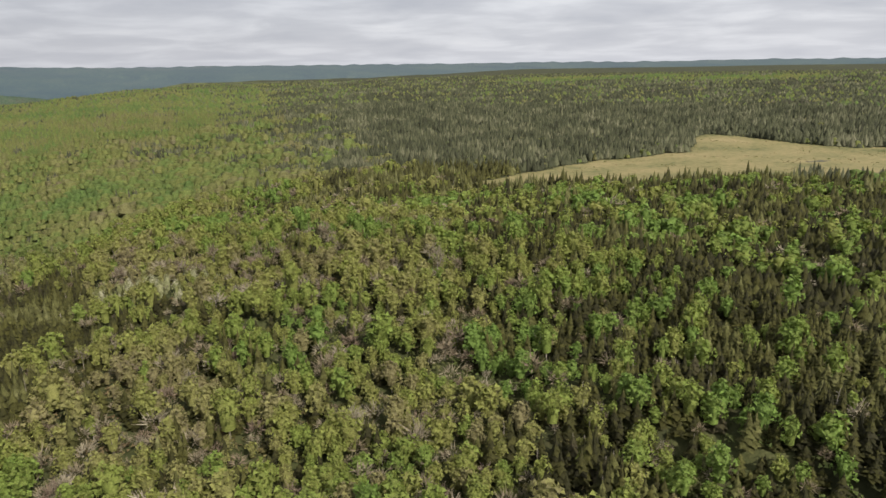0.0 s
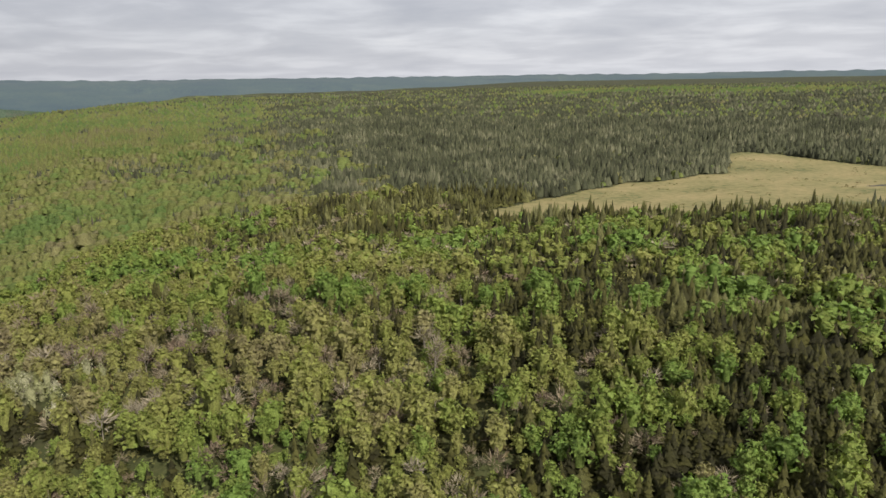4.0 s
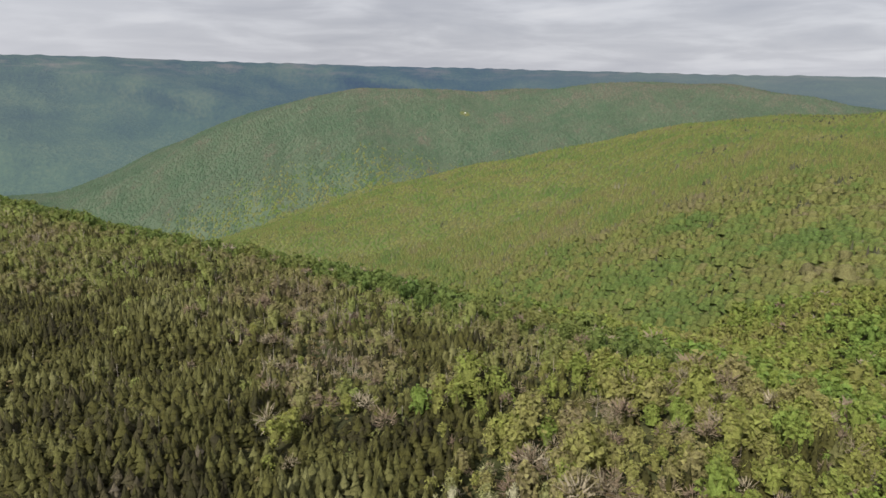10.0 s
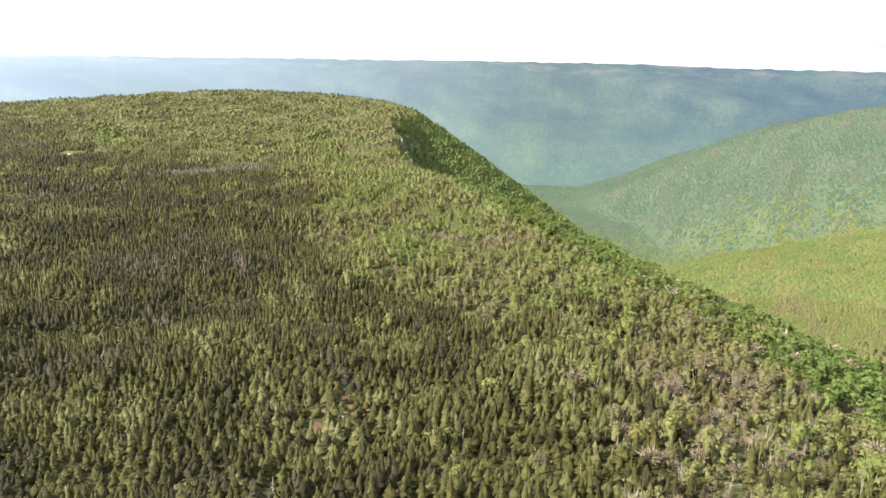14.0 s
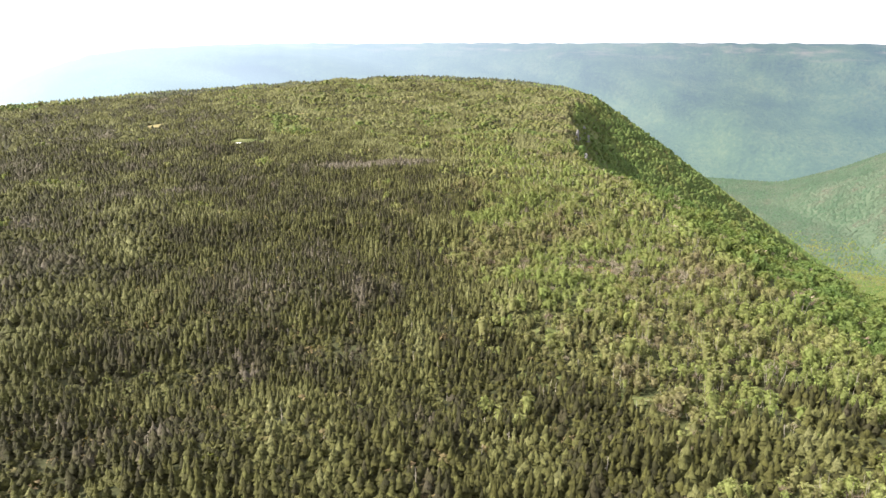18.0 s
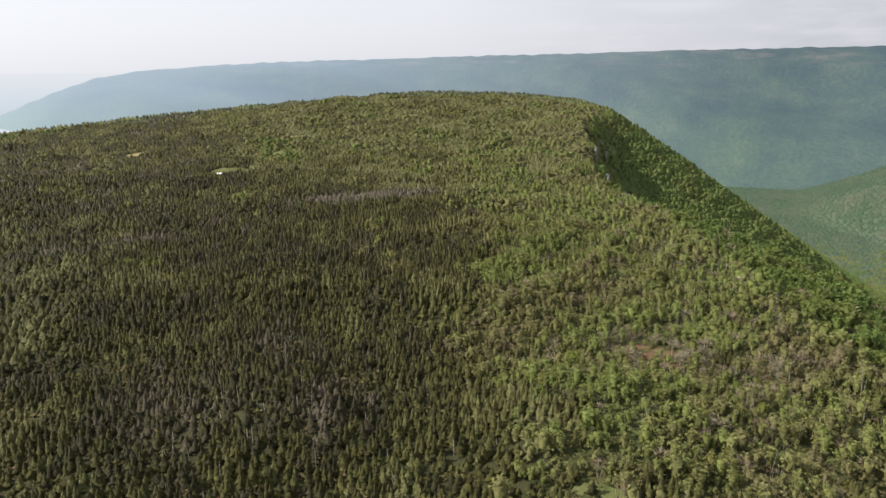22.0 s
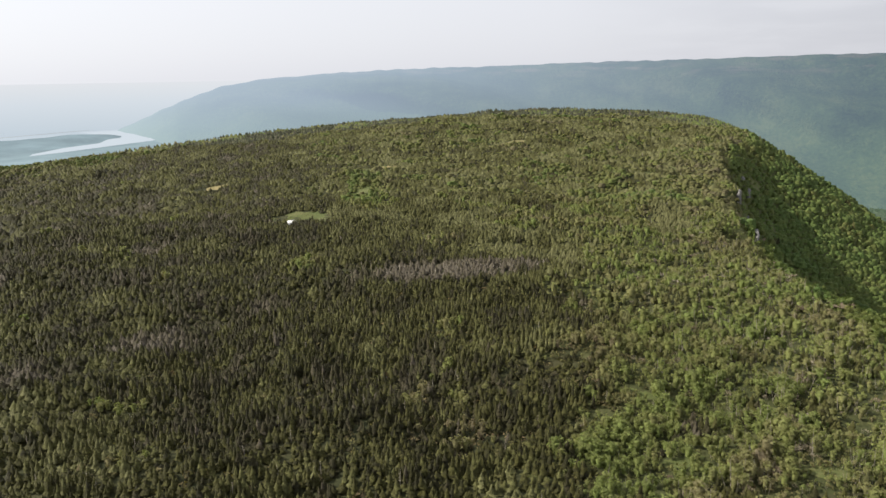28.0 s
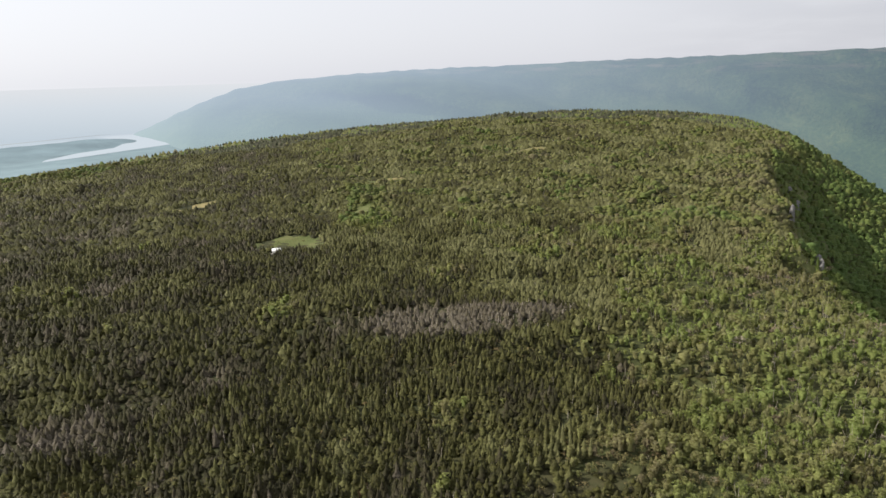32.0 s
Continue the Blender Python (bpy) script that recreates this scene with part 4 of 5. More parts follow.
trng = np.random.RandomState(9)
HARD_KIND = [hardwood_maker(trng, v) for v in (0.15, 0.3, 0.42, 0.5, 0.62, 0.8)]
SPRUCE_KIND = [spruce_maker(trng, v) for v in (0.2, 0.4, 0.5, 0.65, 0.8)]
BARE_KIND = [bare_maker(trng, v) for v in (0.1, 0.4, 0.7, 1.0)]
SNAG_KIND = [snag_maker(trng) for _ in range(4)]
for lod, (near, far) in enumerate([(0, 118), (118, 360), (360, 900)]):
    # hardwoods of the slopes and the first woods, then the low ones of the plateau
    for high_up, step, grown in [(False, (3.3, 4.0, 4.5)[lod], (0.98, 1.3, 1.6)[lod]), (True, (2.3, 2.9, 3.6)[lod], (0.64, 0.86, 0.95)[lod])]:
        x, y, rng = grid(step, near, far, 100 + lod + 10 * high_up)
        out = rim_distance(x, y)
        share = clustered(x, y)
        mixed = np.clip((x + 108) / 25, 0, 1) * (y < 420) * (x < 12)
        keep = (((x < -150) & (out < 15)) == high_up) & (rng.rand(len(x)) > share * (1.03 - 0.2 * mixed))
        x, y, out, share = x[keep], y[keep], out[keep], share[keep]
        size = (rng.triangular(0.5, 0.7, 1.75, len(x)) if high_up else rng.triangular(0.6, 0.85, 1.65, len(x))) * grown * (1 + (0.3 if high_up else 0.18) * waves(x, y, 24, 43) + (0.25 if high_up else 0.12) * waves(x, y, 10, 44)) * np.where(share > 0.8, 0.72, 1.0) * np.where((y > 400) & (share > 0.35), 0.66, 1.0)
        tall = size * rng.uniform(0.75, 1.1, len(x)) * ((0.8, 0.6, 0.38)[lod] if high_up else (0.92, 0.72, 0.37)[lod])
        tint = leaf_tint(x, y, rng, (1.0, 0.9, 0.9)[lod])
        if lod == 2:
            tint = np.clip(0.1 + 0.85 * tint + 0.16 * waves(x, y, 150, 46) - 0.25 * (rng.rand(len(x)) < 0.06), 0.04, 1)
        few = np.where(x < -300, 0.1, 0.2) * np.clip(1 - np.abs(out + 30) / 90, 0.2, 1) if high_up else np.where(x > -150, np.clip(0.27 - 0.0026 * x, 0.12, 0.36), 0.1) * (1 + 0.7 * waves(x, y, 28, 45))
        few = few * (1.0, 0.8, 0.0)[lod] + 0.8 * blob(x, y, -406, 104, 26, 15, 60) + 0.8 * blob(x, y, -374, 95, 9, 6, 0) + 0.5 * blob(x, y, -405, 142, 20, 9, -25) + 0.35 * blob(x, y, -205, 212, 60, 26, -28)
        bare = rng.rand(len(x)) < few
        if lod == 0:
            boxes = [(-420, -330, 70, 140, 60), (-260, -170, 180, 240, 30)] if high_up else [(-80, 50, 105, 185, 150), (-130, 0, 190, 262, 60)]
            one = stretch(x, y, boxes, 300, rng) & ~bare
            trees("hardwood_tree", HARD_KIND, x[one], y[one], size[one], tall[one], 1 + 10 * high_up, "low wind-shaped hardwood in young leaf near the rim" if high_up else "small hardwood in fresh spring leaf among other trees", "tree", "hardwoods along the flight")
            lone = stretch(x, y, [(-430, -330, 70, 140, 40), (-240, -170, 180, 240, 20)] if high_up else [(-80, 40, 105, 262, 70)], 110, rng) & bare
            trees("bare_tree", BARE_KIND, x[lone], y[lone], tall[lone] * 0.95, tall[lone] * 1.1, 2 + 10 * high_up, "leafless hardwood with pale crooked limbs", "tree", "leafless trees along the flight")
            keep = ~(one | lone)
            x, y, size, tall, tint, bare, out = x[keep], y[keep], size[keep], tall[keep], tint[keep], bare[keep], out[keep]
        if high_up:
            wood("low_hardwoods", TOP_HARD[lod], x[~bare], y[~bare], size[~bare], tall[~bare], tint[~bare], TOP_LEAF if lod < 2 else SLOPE_LEAF, "low hardwoods in young olive leaf on the plateau", "forest")
        else:
            steep = ~bare & (x < -150) & (y < 330)
            wood("slope_hardwoods", HARD[lod], x[steep], y[steep], size[steep] * 0.76, tall[steep] * (0.8, 0.8, 1.15)[lod], 0.45 + 0.55 * tint[steep], SLOPE_LEAF, "mid-green hardwoods on the steep side below the rim", "forest")
            gentle = ~bare & ~steep
            if lod == 2:
                # lower and simpler crowns take over step by step with the distance
                plain = gentle & (rng.rand(len(x)) > np.clip((760 - to_line(x, y)) / 330, 0, 0.9))
                gentle = gentle & ~plain
                wood("far_side_hardwoods", DOMES, x[plain], y[plain], size[plain] * 1.8, tall[plain] * 8.0, tint[plain], SLOPE_LEAF, "hardwood slope in patches of olive and fresh green", "forest")
            wood("hardwood_forest", HARD[lod], x[gentle], y[gentle], size[gentle] * (1.0, 1.0, 0.95)[lod], tall[gentle] * (1.0, 1.0, 1.25)[lod], tint[gentle], LEAF if lod < 2 else SLOPE_LEAF, "mixed hardwoods coming into fresh green and olive leaf", "forest")
        if lod < 2:
            wood("leafless_trees", HAZE[lod], x[bare], y[bare], size[bare], tall[bare], rng.rand(bare.sum()), TWIG, "grey-brown hardwoods with hardly a leaf out", "forest")
            pale = bare & (rng.rand(len(x)) < (0.11 if lod == 0 else 0.06))
            wood("bare_limbs", BRANCHING, x[pale], y[pale], tall[pale] * 0.9, tall[pale] * 1.05, rng.rand(pale.sum()), DEADWOOD, "pale crooked limbs of leafless hardwoods", "forest")
            if high_up:
                stem = rng.rand(len(x)) < 0.36 * np.clip(1.2 - np.abs(out + 25) / 60, 0.05, 1)
                wood("pale_stems", STEMS, x[stem] + 0.8, y[stem], size[stem] * 1.2, tall[stem] * 2.1, rng.rand(stem.sum()), DEADWOOD, "pale slender stems standing among low shrubs", "forest")
    # spruces
    ss = (1.95, 2.3, 3.1)[lod]
    x, y, rng = grid(ss, near, far, 200 + lod)
    share = clustered(x, y)
    keep = rng.rand(len(x)) < share * np.clip(1.05 - 0.2 * waves(x, y, 26, 77), 0.6, 1)
    x, y = x[keep], y[keep]
    size = rng.uniform(0.8, 1.35, len(x)) * (0.92, 1.05, 1.4)[lod]
    tall = rng.triangular(0.45, 0.8, 1.35, len(x)) * (0.95, 0.9, 0.8)[lod] * (1 + 0.3 * waves(x, y, 34, 51) + 0.24 * waves(x, y, 11, 54))
    mixed = np.clip((x + 108) / 25, 0, 1)
    keep = rng.rand(len(x)) > np.where(x < 12, 0.55, 0.28) * mixed * (lod < 2)
    x, y, size, tall, mixed = x[keep], y[keep], size[keep], tall[keep], mixed[keep]
    grow = 0.2 * np.clip((-x - 320) / 140, 0, 1)
    keep = rng.rand(len(x)) < 1 / (1 + grow) ** 1.3
    x, y, size, tall, mixed, grow = x[keep], y[keep], size[keep], tall[keep], mixed[keep], grow[keep]
    tall = tall * np.where((y > 380) | (rim_distance(x, y) > 15), (1.3, 1.4, 1.9)[lod], 1.0)
    stand = grow + 0.3 * blob(x, y, -190, 180, 120, 80, -20) * (1 - mixed)
    size, tall = size * (1 + (0.75, 0.55, 0.3)[lod] * mixed + stand), tall * (1 + (0.95, 0.8, 0.5)[lod] * mixed + stand)
    # lighter needles on the far plateau, for lichen, dead wood and painted haze
    tint = 0.43 + 0.2 * (y > 400) + 0.16 * np.clip(1.2 - np.abs(rim_distance(x, y) + 30) / 110, 0, 1) * (x < -120) + 0.3 * np.clip((-x - 560) / 90, 0, 1) * (0.2 + 0.8 * windward(x, y))
    tint = tint + 0.14 * waves(x, y, 120, 55) + 0.17 * waves(x, y, 38, 52) + 0.13 * waves(x, y, 13, 53) + rng.normal(size=len(x)) * 0.1
    tint = np.clip(tint - 0.9 * blob(x, y, -595, -125, 56, 26, -40) - 0.25 * blob(x, y, -438, -165, 34, 16, 20) - 0.5 * blob(x, y, -520, -325, 30, 14, 30), np.where(x > -120, 0.35, 0), 1)
    dead = rng.rand(len(x)) < 0.012 * (1 - 0.5 * mixed) + 0.04 * ((y > 450) & (lod > 0)) + 0.3 * blob(x, y, -595, -125, 54, 24, -40) + 0.15 * blob(x, y, -515, -318, 40, 22) + 0.05 * blob(x, y, -438, -165, 34, 16, 20) + 0.06 * blob(x, y, -330, 20, 60, 20, 20)
    slim = np.where(dead, 0.75, 1.0)
    tall = np.where(dead, np.minimum(tall, 1.0) * 0.85, tall)
    if lod == 0:
        one = stretch(x, y, [(-205, -150, 120, 170, 140), (-520, -440, -90, -20, 130), (20, 60, 100, 160, 30)], 300, rng) & ~dead
        trees("spruce_tree", SPRUCE_KIND, x[one], y[one], size[one], tall[one], 3, "small dark spruce with a ragged narrow spire", "tree", "spruces along the flight")
        lone = stretch(x, y, [(-230, -120, 100, 200, 25), (-560, -430, -100, 20, 40), (-60, 60, 100, 200, 15)], 80, rng) & dead
        trees("dead_spruce", SNAG_KIND, x[lone], y[lone], size[lone] * 0.8, tall[lone], 4, "dead grey spruce standing without bark", "tree", "dead spruces along the flight")
        keep = ~(one | lone)
        x, y, size, tall, tint, dead, slim, mixed = x[keep], y[keep], size[keep], tall[keep], tint[keep], dead[keep], slim[keep], mixed[keep]
    big = ~dead & (mixed > 0.5) & (lod == 0)
    wood("tall_spruces", TALL_SPRUCE, x[big], y[big], size[big], tall[big], tint[big], NEEDLE, "taller dark spruces with layered drooping branches", "forest")
    small = ~dead & ~big
    if lod == 2:
        size = np.where(y > 380, size * 0.85, size)
        rows = small & (y > 380)
        wood("northern_spruces", SPRUCE[2], x[rows], y[rows], size[rows], tall[rows], tint[rows], HAZED_NEEDLE, "dark spruces round the bog meadow, greyed with distance haze", "forest")
        small = small & ~rows
    wood("spruce_forest", SPRUCE[lod], x[small], y[small], size[small], tall[small], tint[small], NEEDLE, "dense dark olive-green spruces with narrow ragged spires", "forest")
    wood("dead_spruces", SNAGS if lod == 0 else POLES, x[dead], y[dead], (size * slim)[dead] * (1.0 + 0.3 * lod), tall[dead], rng.rand(dead.sum()), DEADWOOD, "grey weathered dead spruces standing bare", "forest")

# the same woods behind the flight
x, y, rng = grid(3.9, 0, 300, 500, behind=True)
dark = rng.rand(len(x)) < clustered(x, y)
size = rng.triangular(0.6, 0.9, 1.5, len(x)) * 1.4
wood("hardwoods_behind", HARD[2], x[~dark], y[~dark], size[~dark], size[~dark] * 0.6, leaf_tint(x, y, rng)[~dark], LEAF, "hardwoods in fresh leaf behind the start", "forest")
wood("spruces_behind", SPRUCE[1], x[dark], y[dark], size[dark] * 1.1, size[dark] * 0.85, np.clip(0.5 + 0.2 * waves(x, y, 40, 52), 0, 1)[dark], NEEDLE, "dark spruces behind the start", "forest")

# far woods
# undergrowth between the near trees
x, y, rng = grid(3.3, 0, 115, 400)
keep = rng.rand(len(x)) < np.clip(1.05 - spruce_share(x, y), 0.3, 1)
x, y = x[keep], y[keep]
size = rng.uniform(1.0, 1.9, len(x))
wood("undergrowth", UNDER, x, y, size, size * rng.uniform(0.6, 1.3, len(x)), np.clip(leaf_tint(x, y, rng), 0, 1), SHRUB, "low olive and russet shrubs under the trees", "shrubs")

x, y, rng = grid(8.2, 900, 1950, 300)
keep = rng.rand(len(x)) > np.clip((to_line(x, y) - 1450) / 480, 0, 1)
x, y = x[keep], y[keep]
share = spruce_share(x, y)
dark = rng.rand(len(x)) < share
size = rng.triangular(4.0, 6.0, 9.0, len(x))
tint = np.clip(0.12 + 0.85 * leaf_tint(x, y, rng, 0.9) + 0.16 * waves(x, y, 150, 46), 0.04, 1)
crown_cut = np.where((rim_distance(x, y) < 0) & (x < -500), 0.5, 0.85)[~dark]
wood("far_hardwoods", DOMES, x[~dark], y[~dark], size[~dark] * crown_cut, size[~dark] * crown_cut ** 2 * 0.6 + 1.5, tint[~dark], SLOPE_LEAF, "far slopes of fresh green hardwood crowns", "forest")
wood("far_spruces", [spruce_crown(nrng, 1, 5, 9.0, 3.0) for _ in range(4)], x[dark], y[dark], size[dark] * 0.13, size[dark] * 0.075, tint[dark], HAZED_NEEDLE, "far dark spruce woods on the plateau", "forest")
x, y, rng = grid(10.4, 1460, 3150, 301, (26, 110))
keep = rng.rand(len(x)) < np.clip((to_line(x, y) - 1450) / 480, 0, 1)
x, y = x[keep], y[keep]
size = rng.triangular(4.5, 7, 12, len(x))
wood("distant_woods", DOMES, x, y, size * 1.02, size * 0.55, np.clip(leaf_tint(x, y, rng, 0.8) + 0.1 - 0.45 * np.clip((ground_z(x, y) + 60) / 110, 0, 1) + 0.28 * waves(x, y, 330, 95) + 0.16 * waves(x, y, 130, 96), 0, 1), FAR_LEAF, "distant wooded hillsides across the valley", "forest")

# ---- openings in the woods ----
draped("bog_meadow", -40, 700, 430, 760, 3.0, meadow, MEADOW, "flat tawny bog meadow among the spruces", "meadow")
draped("clearing", -720, -560, -390, -230, 1.5, lambda x, y: blob(x, y, -636, -312, 22, 33, 30) + 0.22 * waves(x, y, 11, 29) > 0.45, GRASS, "mown-looking grassy clearing in the spruce woods", "clearing")
draped("clearing_far", -720, -620, -540, -450, 1.5, lambda x, y: blob(x, y, -672, -492, 26, 9, -20) > 0.45, MEADOW, "narrow pale grassy gap in the spruces", "clearing")
draped("soil_patch", -230, -165, 115, 160, 0.8, lambda x, y: ((blob(x, y, -207, 136, 20, 7, 20) > 0.35) | (blob(x, y, -180, 141, 12, 7) > 0.35)) & (waves(x, y, 6, 40) > -0.15), SOIL, "bare reddish soil with dry grass between spruces", "soil")
draped("soil_patch_orange", -490, -450, -90, -50, 0.8, lambda x, y: blob(x, y, -470, -68, 9, 4, 40) > 0.4, SOIL, "orange-brown dead grass and soil", "soil")
draped("soil_patch_red", -60, -40, 125, 145, 0.6, lambda x, y: blob(x, y, -50, 135, 3.5, 3) > 0.4, SOIL, "red bare earth below a fallen tree", "soil")
draped("dead_gap", -530, -490, -330, -290, 1.0, lambda x, y: blob(x, y, -510, -308, 12, 4, 30) > 0.4, MEADOW, "pale gap of fallen dead spruces", "clearing")
draped("barren", -1300, -800, -520, -320, 3.0, lambda x, y: (blob(x, y, -1018, -377, 34, 9, -70) > 0.45) | (blob(x, y, -1230, -440, 46, 12, -70) > 0.45) | (blob(x, y, -840, -420, 30, 7, -60) > 0.45), MEADOW, "pale barrens of dry grass on the plateau", "clearing")
draped("soil_patch_brown", -440, -375, 75, 135, 0.8, lambda x, y: (blob(x, y, -407, 104, 17, 9, 60) > 0.45) & (waves(x, y, 4, 40) < 0.7), SOIL, "brown bare earth among leafless shrubs", "soil")

draped("rim_grass", -645, -285, -90, 175, 1.2, rim_grass, GRASS, "small yellow-green grassy spots between rim shrubs", "grass")

# ---- single things ----
srng = np.random.RandomState(31)
bx, by = -98 + srng.normal(size=60) * 9, 219 + srng.normal(size=60) * 6
trees("blossoming_shrub", [blossom_maker(srng, v) for v in (0.1, 0.4, 0.6, 0.9)], bx, by, srng.uniform(0.8, 1.5, 60), srng.uniform(1.2, 1.8, 60), 5, "tall shrub in whitish spring blossom on the ridge", "shrub", "blossoming shrubs on the ridge")
lx, ly = np.array([-82, -1, -2, -63, -366, -391, -403, -415]), np.array([238, 249, 219, 202, 95, 112, 117, 97])
trees("bare_tree", BARE_KIND, lx, ly, np.array([1.2, 1.4, 1.2, 0.9, 1.1, 1.0, 0.9, 0.8]), np.array([1.8, 1.7, 1.7, 1.6, 0.8, 0.85, 0.8, 0.7]), 6, "large leafless hardwood with spreading pale limbs", "tree", "large leafless trees")


def log_thing(x, y, turn, length):
    z = float(ground_z(np.array([x]), np.array([y]))[0])
    ob = new("fallen_log")
    part("log", join_parts([stick((-length / 2, 0, 0.22), (length / 2, 0.2, 0.3), 0.2, 0.1, 7)]), DEADWOOD, ob)
    part("broken_limb", join_parts([stick((length * 0.1, 0.1, 0.3), (length * 0.3, 0.9, 0.9), 0.07, 0.03, 4), stick((-length * 0.1, 0, 0.3), (length * 0.05, -0.7, 0.7), 0.06, 0.03, 4)]), DEADWOOD, ob)
    ob.matrix_basis = pose(x, y, z, 0, 0, turn)
    tagged(ob, "bleached fallen tree lying on open ground", "log", "fallen trees")


for x, y, turn, length in [(-392, 103, 20, 4.5), (-396, 98, -30, 3.5), (-409, 107, 70, 3.0), (-207, 138, 40, 4.0), (-198, 134, 100, 5.0), (-184, 142, 10, 3.5), (-468, -66, 30, 3.5), (-474, -70, 120, 4.0),
                           (-510, -308, 15, 7.0), (-506, -305, 60, 6.0), (-515, -311, -20, 6.0), (-50, 136, 80, 3.5), (-613, -297, -25, 7.0), (-608, -306, -40, 6.0)]:
    log_thing(x, y, turn, length)

def outcrop(x, y, wide, high, seed):
    """A jointed shoulder of bare rock standing out of the brink."""
    rng = np.random.RandomState(seed)
    z = float(ground_z(np.array([x]), np.array([y]))[0])
    ob = new("rock_outcrop")
    for name, dx, k in (("rock", 0.0, 1.0), ("rock", wide * 0.55, 0.7), ("ledge", -wide * 0.5, 0.6)):
        v, t = lump(rng, 7, 2)
        v = v * (wide * 0.55 * k, wide * 0.4 * k, high * k) * rng.uniform(0.8, 1.2, (len(v), 1))
        part(name, (v + (dx, 0, 0), t), ROCK, ob)
    ob.matrix_basis = pose(x, y, z - 1.0, 0, 0, 20 + rng.uniform(-12, 12))
    tagged(ob, "grey jointed rock outcrop on the steep brink", "rock", "outcrops along the brink")


orng = np.random.RandomState(44)
for k in range(16):
    u = k / 15
    ox, oy = (-800 - 280 * u, -46 - 100 * u)
    off = orng.uniform(14, 40)
    outcrop(ox - 0.34 * off, oy + 0.94 * off, orng.uniform(5, 9), orng.uniform(5, 10), 60 + k)

WHITE = mottled("white_paint", [(0.3, (0.66, 0.66, 0.64)), (0.7, (0.80, 0.80, 0.78))], 0.8, 6.0, 0.6)
DARKGLASS = mottled("window_glass", [(0.3, (0.03, 0.035, 0.04)), (0.7, (0.05, 0.055, 0.06))], 2.0, 0, 0.15)
BOARDS = mottled("grey_boards", [(0.3, (0.34, 0.32, 0.29)), (0.7, (0.48, 0.46, 0.42))], 0.7, 5.0)


def block(w, d, h, bevel=0.03, at=(0, 0, 0)):
    """A box with softened upright edges, standing on its base."""
    b = bevel
    ring = [(-w / 2 + b, -d / 2), (w / 2 - b, -d / 2), (w / 2, -d / 2 + b), (w / 2, d / 2 - b), (w / 2 - b, d / 2), (-w / 2 + b, d / 2), (-w / 2, d / 2 - b), (-w / 2, -d / 2 + b)]
    v = [(x + at[0], y + at[1], at[2]) for x, y in ring] + [(x + at[0], y + at[1], at[2] + h) for x, y in ring]
    t = []
    for k in range(8):
        n = (k + 1) % 8
        t += [(k, n, 8 + n), (k, 8 + n, 8 + k)]
    t += [(8, 8 + k, 9 + k) for k in range(1, 7)] + [(0, k + 1, k) for k in range(1, 7)]
    return np.array(v, float), np.array(t)


def gable(w, d, z, rise, over=0.25, thick=0.12):
    v = []
    for y in (-d / 2 - over, d / 2 + over):
        v += [(-w / 2 - over, y, z - 0.1), (0, y, z + rise), (w / 2 + over, y, z - 0.1), (-w / 2 - over, y, z - 0.1 - thick), (0, y, z + rise - thick), (w / 2 + over, y, z - 0.1 - thick)]
    q = [(0, 1, 7, 6), (1, 2, 8, 7), (3, 9, 10, 4), (4, 10, 11, 5), (0, 3, 4, 1), (1, 4, 5, 2), (6, 7, 10, 9), (7, 8, 11, 10), (0, 6, 9, 3), (2, 5, 11, 8)]
    return np.array(v, float), np.array([t for a, b, c, e in q for t in ((a, b, c), (a, c, e))])


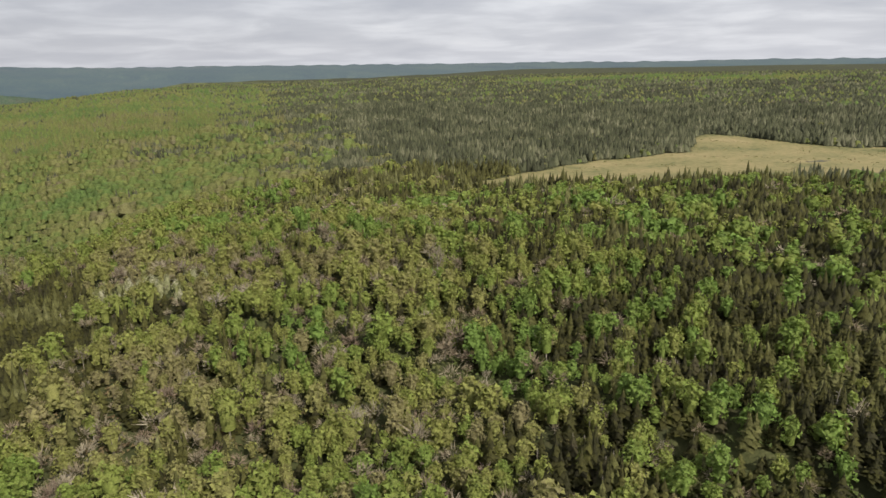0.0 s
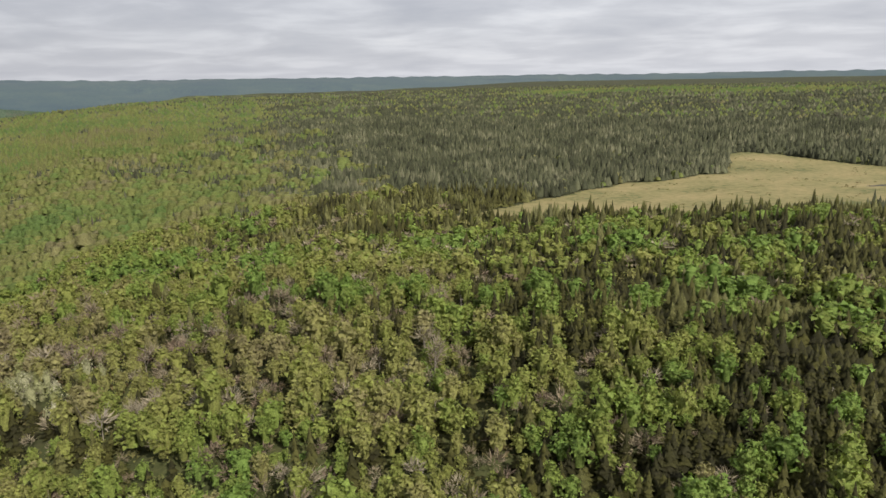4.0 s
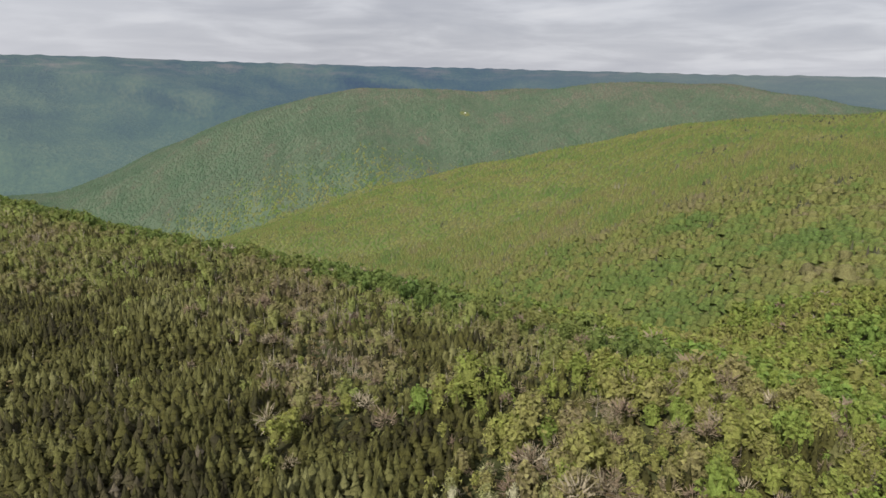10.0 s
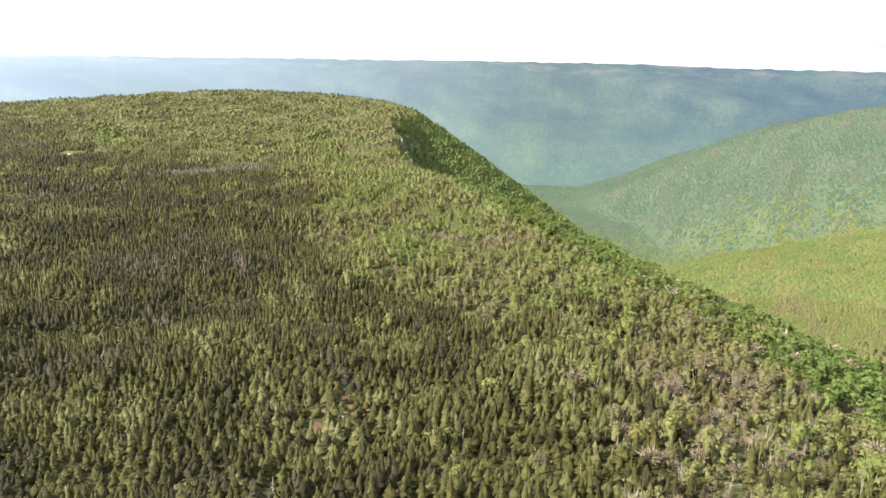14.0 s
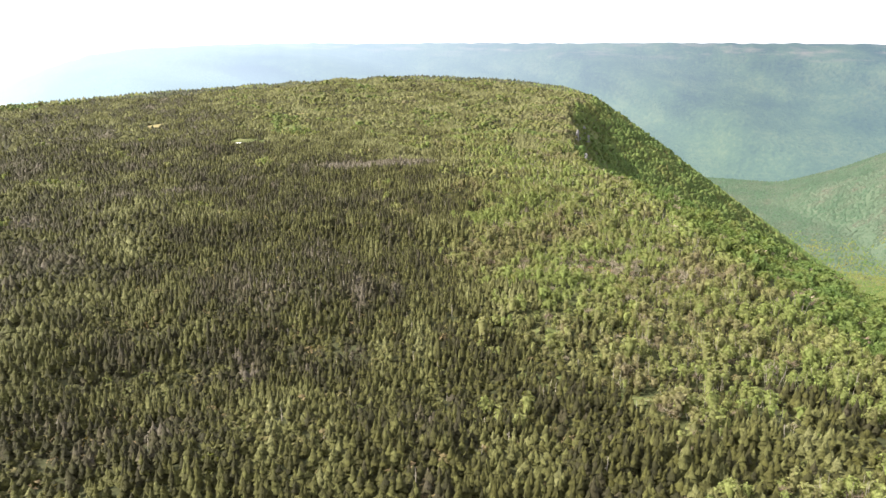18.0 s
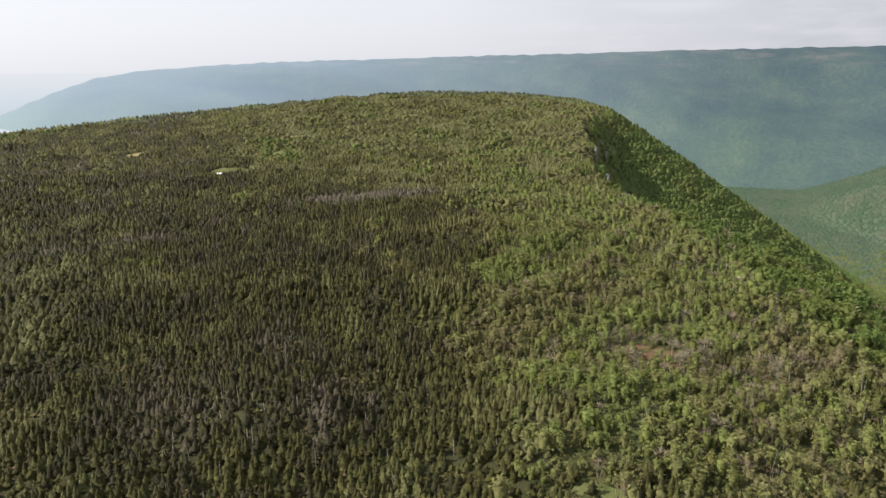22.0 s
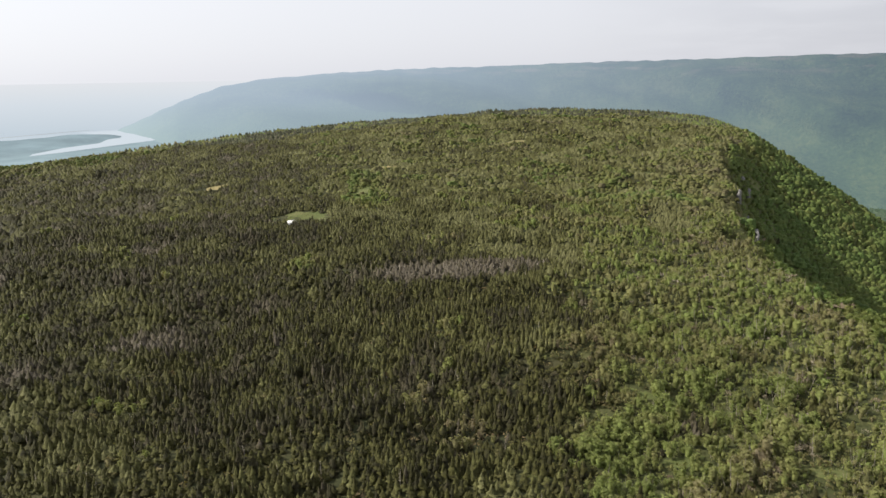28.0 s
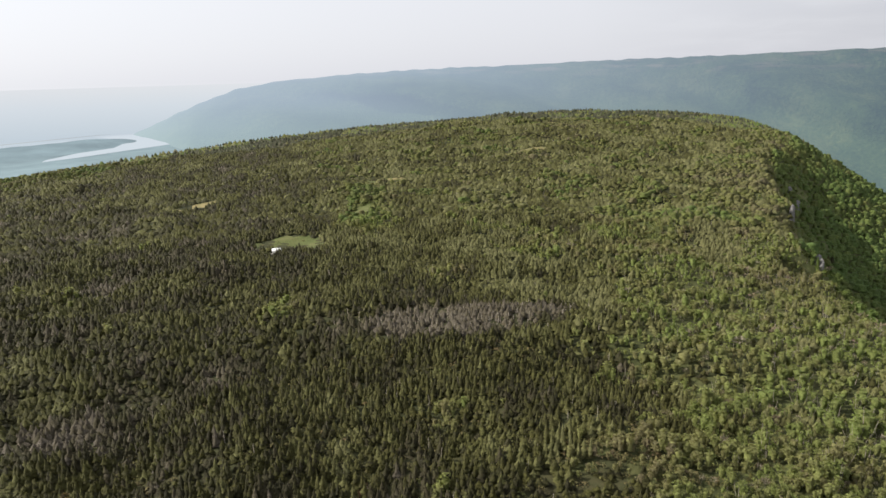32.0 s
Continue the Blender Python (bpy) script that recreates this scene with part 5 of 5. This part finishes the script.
def house(name, x, y, turn, w, d, h, label, boards=False):
    z = float(ground_z(np.array([x]), np.array([y]))[0])
    ob = new(name)
    part("wall", block(w, d, h), WHITE, ob)
    part("roof", gable(w, d, h, w * 0.32), WHITE if boards else BOARDS, ob)
    door = part("door", block(0.9, 0.06, 2.0, 0.01, (0.6, -d / 2 - 0.04, 0.05)), BOARDS, ob)
    part("handle", block(0.06, 0.06, 0.12, 0.01, (0.9, -d / 2 - 0.1, 1.0)), DARKGLASS, door)
    for wx in (-w * 0.28, w * 0.36):
        win = part("window", block(0.9, 0.05, 0.8, 0.01, (wx, -d / 2 - 0.035, 1.1)), WHITE, ob)
        part("pane", block(0.74, 0.03, 0.64, 0.01, (wx, -d / 2 - 0.07, 1.18)), DARKGLASS, win)
    if boards:
        for k in range(7):
            part("deck_board", block(0.26, 11.0, 0.08, 0.01, (-1.0 + 0.3 * k - w * 0.2, 1.5, 0.12)), BOARDS, ob)
    ob.matrix_basis = pose(x, y, z, 0, 0, turn)
    return tagged(ob, label, "house")


house("camp_cabin", -617.0, -301.0, 55.0, 4.2, 5.2, 2.5, "small white camp cabin on a board deck in the clearing", True)
house("farmhouse", -2234.0, 1381.0, 60.0, 6.0, 8.0, 3.2, "white house with a grey roof alone on the wooded hill")
draped("house_lawn", -2280, -2190, 1345, 1415, 4.0, lambda x, y: blob(x, y, -2234, 1381, 30, 20) > 0.45, GRASS, "grassy clearing round the white house", "clearing", 0.4)
draped("clearing_slope", -770, -700, -380, -310, 1.5, lambda x, y: blob(x, y, -735, -345, 16, 9, 30) > 0.45, GRASS, "light green grassy slope among young hardwoods", "clearing")
POND = mottled("bog_water", [(0.3, (0.020, 0.020, 0.016)), (0.7, (0.040, 0.038, 0.028))], 0.3, 0, 0.55)
draped("bog_pond", 265, 325, 515, 560, 1.2, lambda x, y: blob(x, y, 294, 536, 15, 4, 12) > 0.5, POND, "small dark peat pool in the bog meadow", "pond", 0.22)
x, y, rng = srng.uniform(-10, 420, 1800), srng.uniform(470, 740, 1800), srng
keep = meadow(x, y) & ((waves(x, y, 45, 91) > 0.35) | (np.abs(np.hypot((x - 294) / 22, (y - 538) / 12) - 1.1) < 0.5))
x, y = x[keep], y[keep]
wood("bog_shrubs", UNDER, x, y, srng.uniform(0.5, 1.6, len(x)), srng.uniform(0.4, 1.3, len(x)), srng.uniform(0, 1, len(x)), SHRUB, "low brown and green shrubs scattered over the bog", "shrubs")
x, y = -640 + srng.normal(size=40) * 12, -318 + srng.normal(size=40) * 10
wood("clearing_shrubs", UNDER, x, y, srng.uniform(0.5, 1.4, 40), srng.uniform(0.4, 1.1, 40), srng.uniform(0.3, 1, 40), SHRUB, "low green shrubs in the grassy clearing", "shrubs")
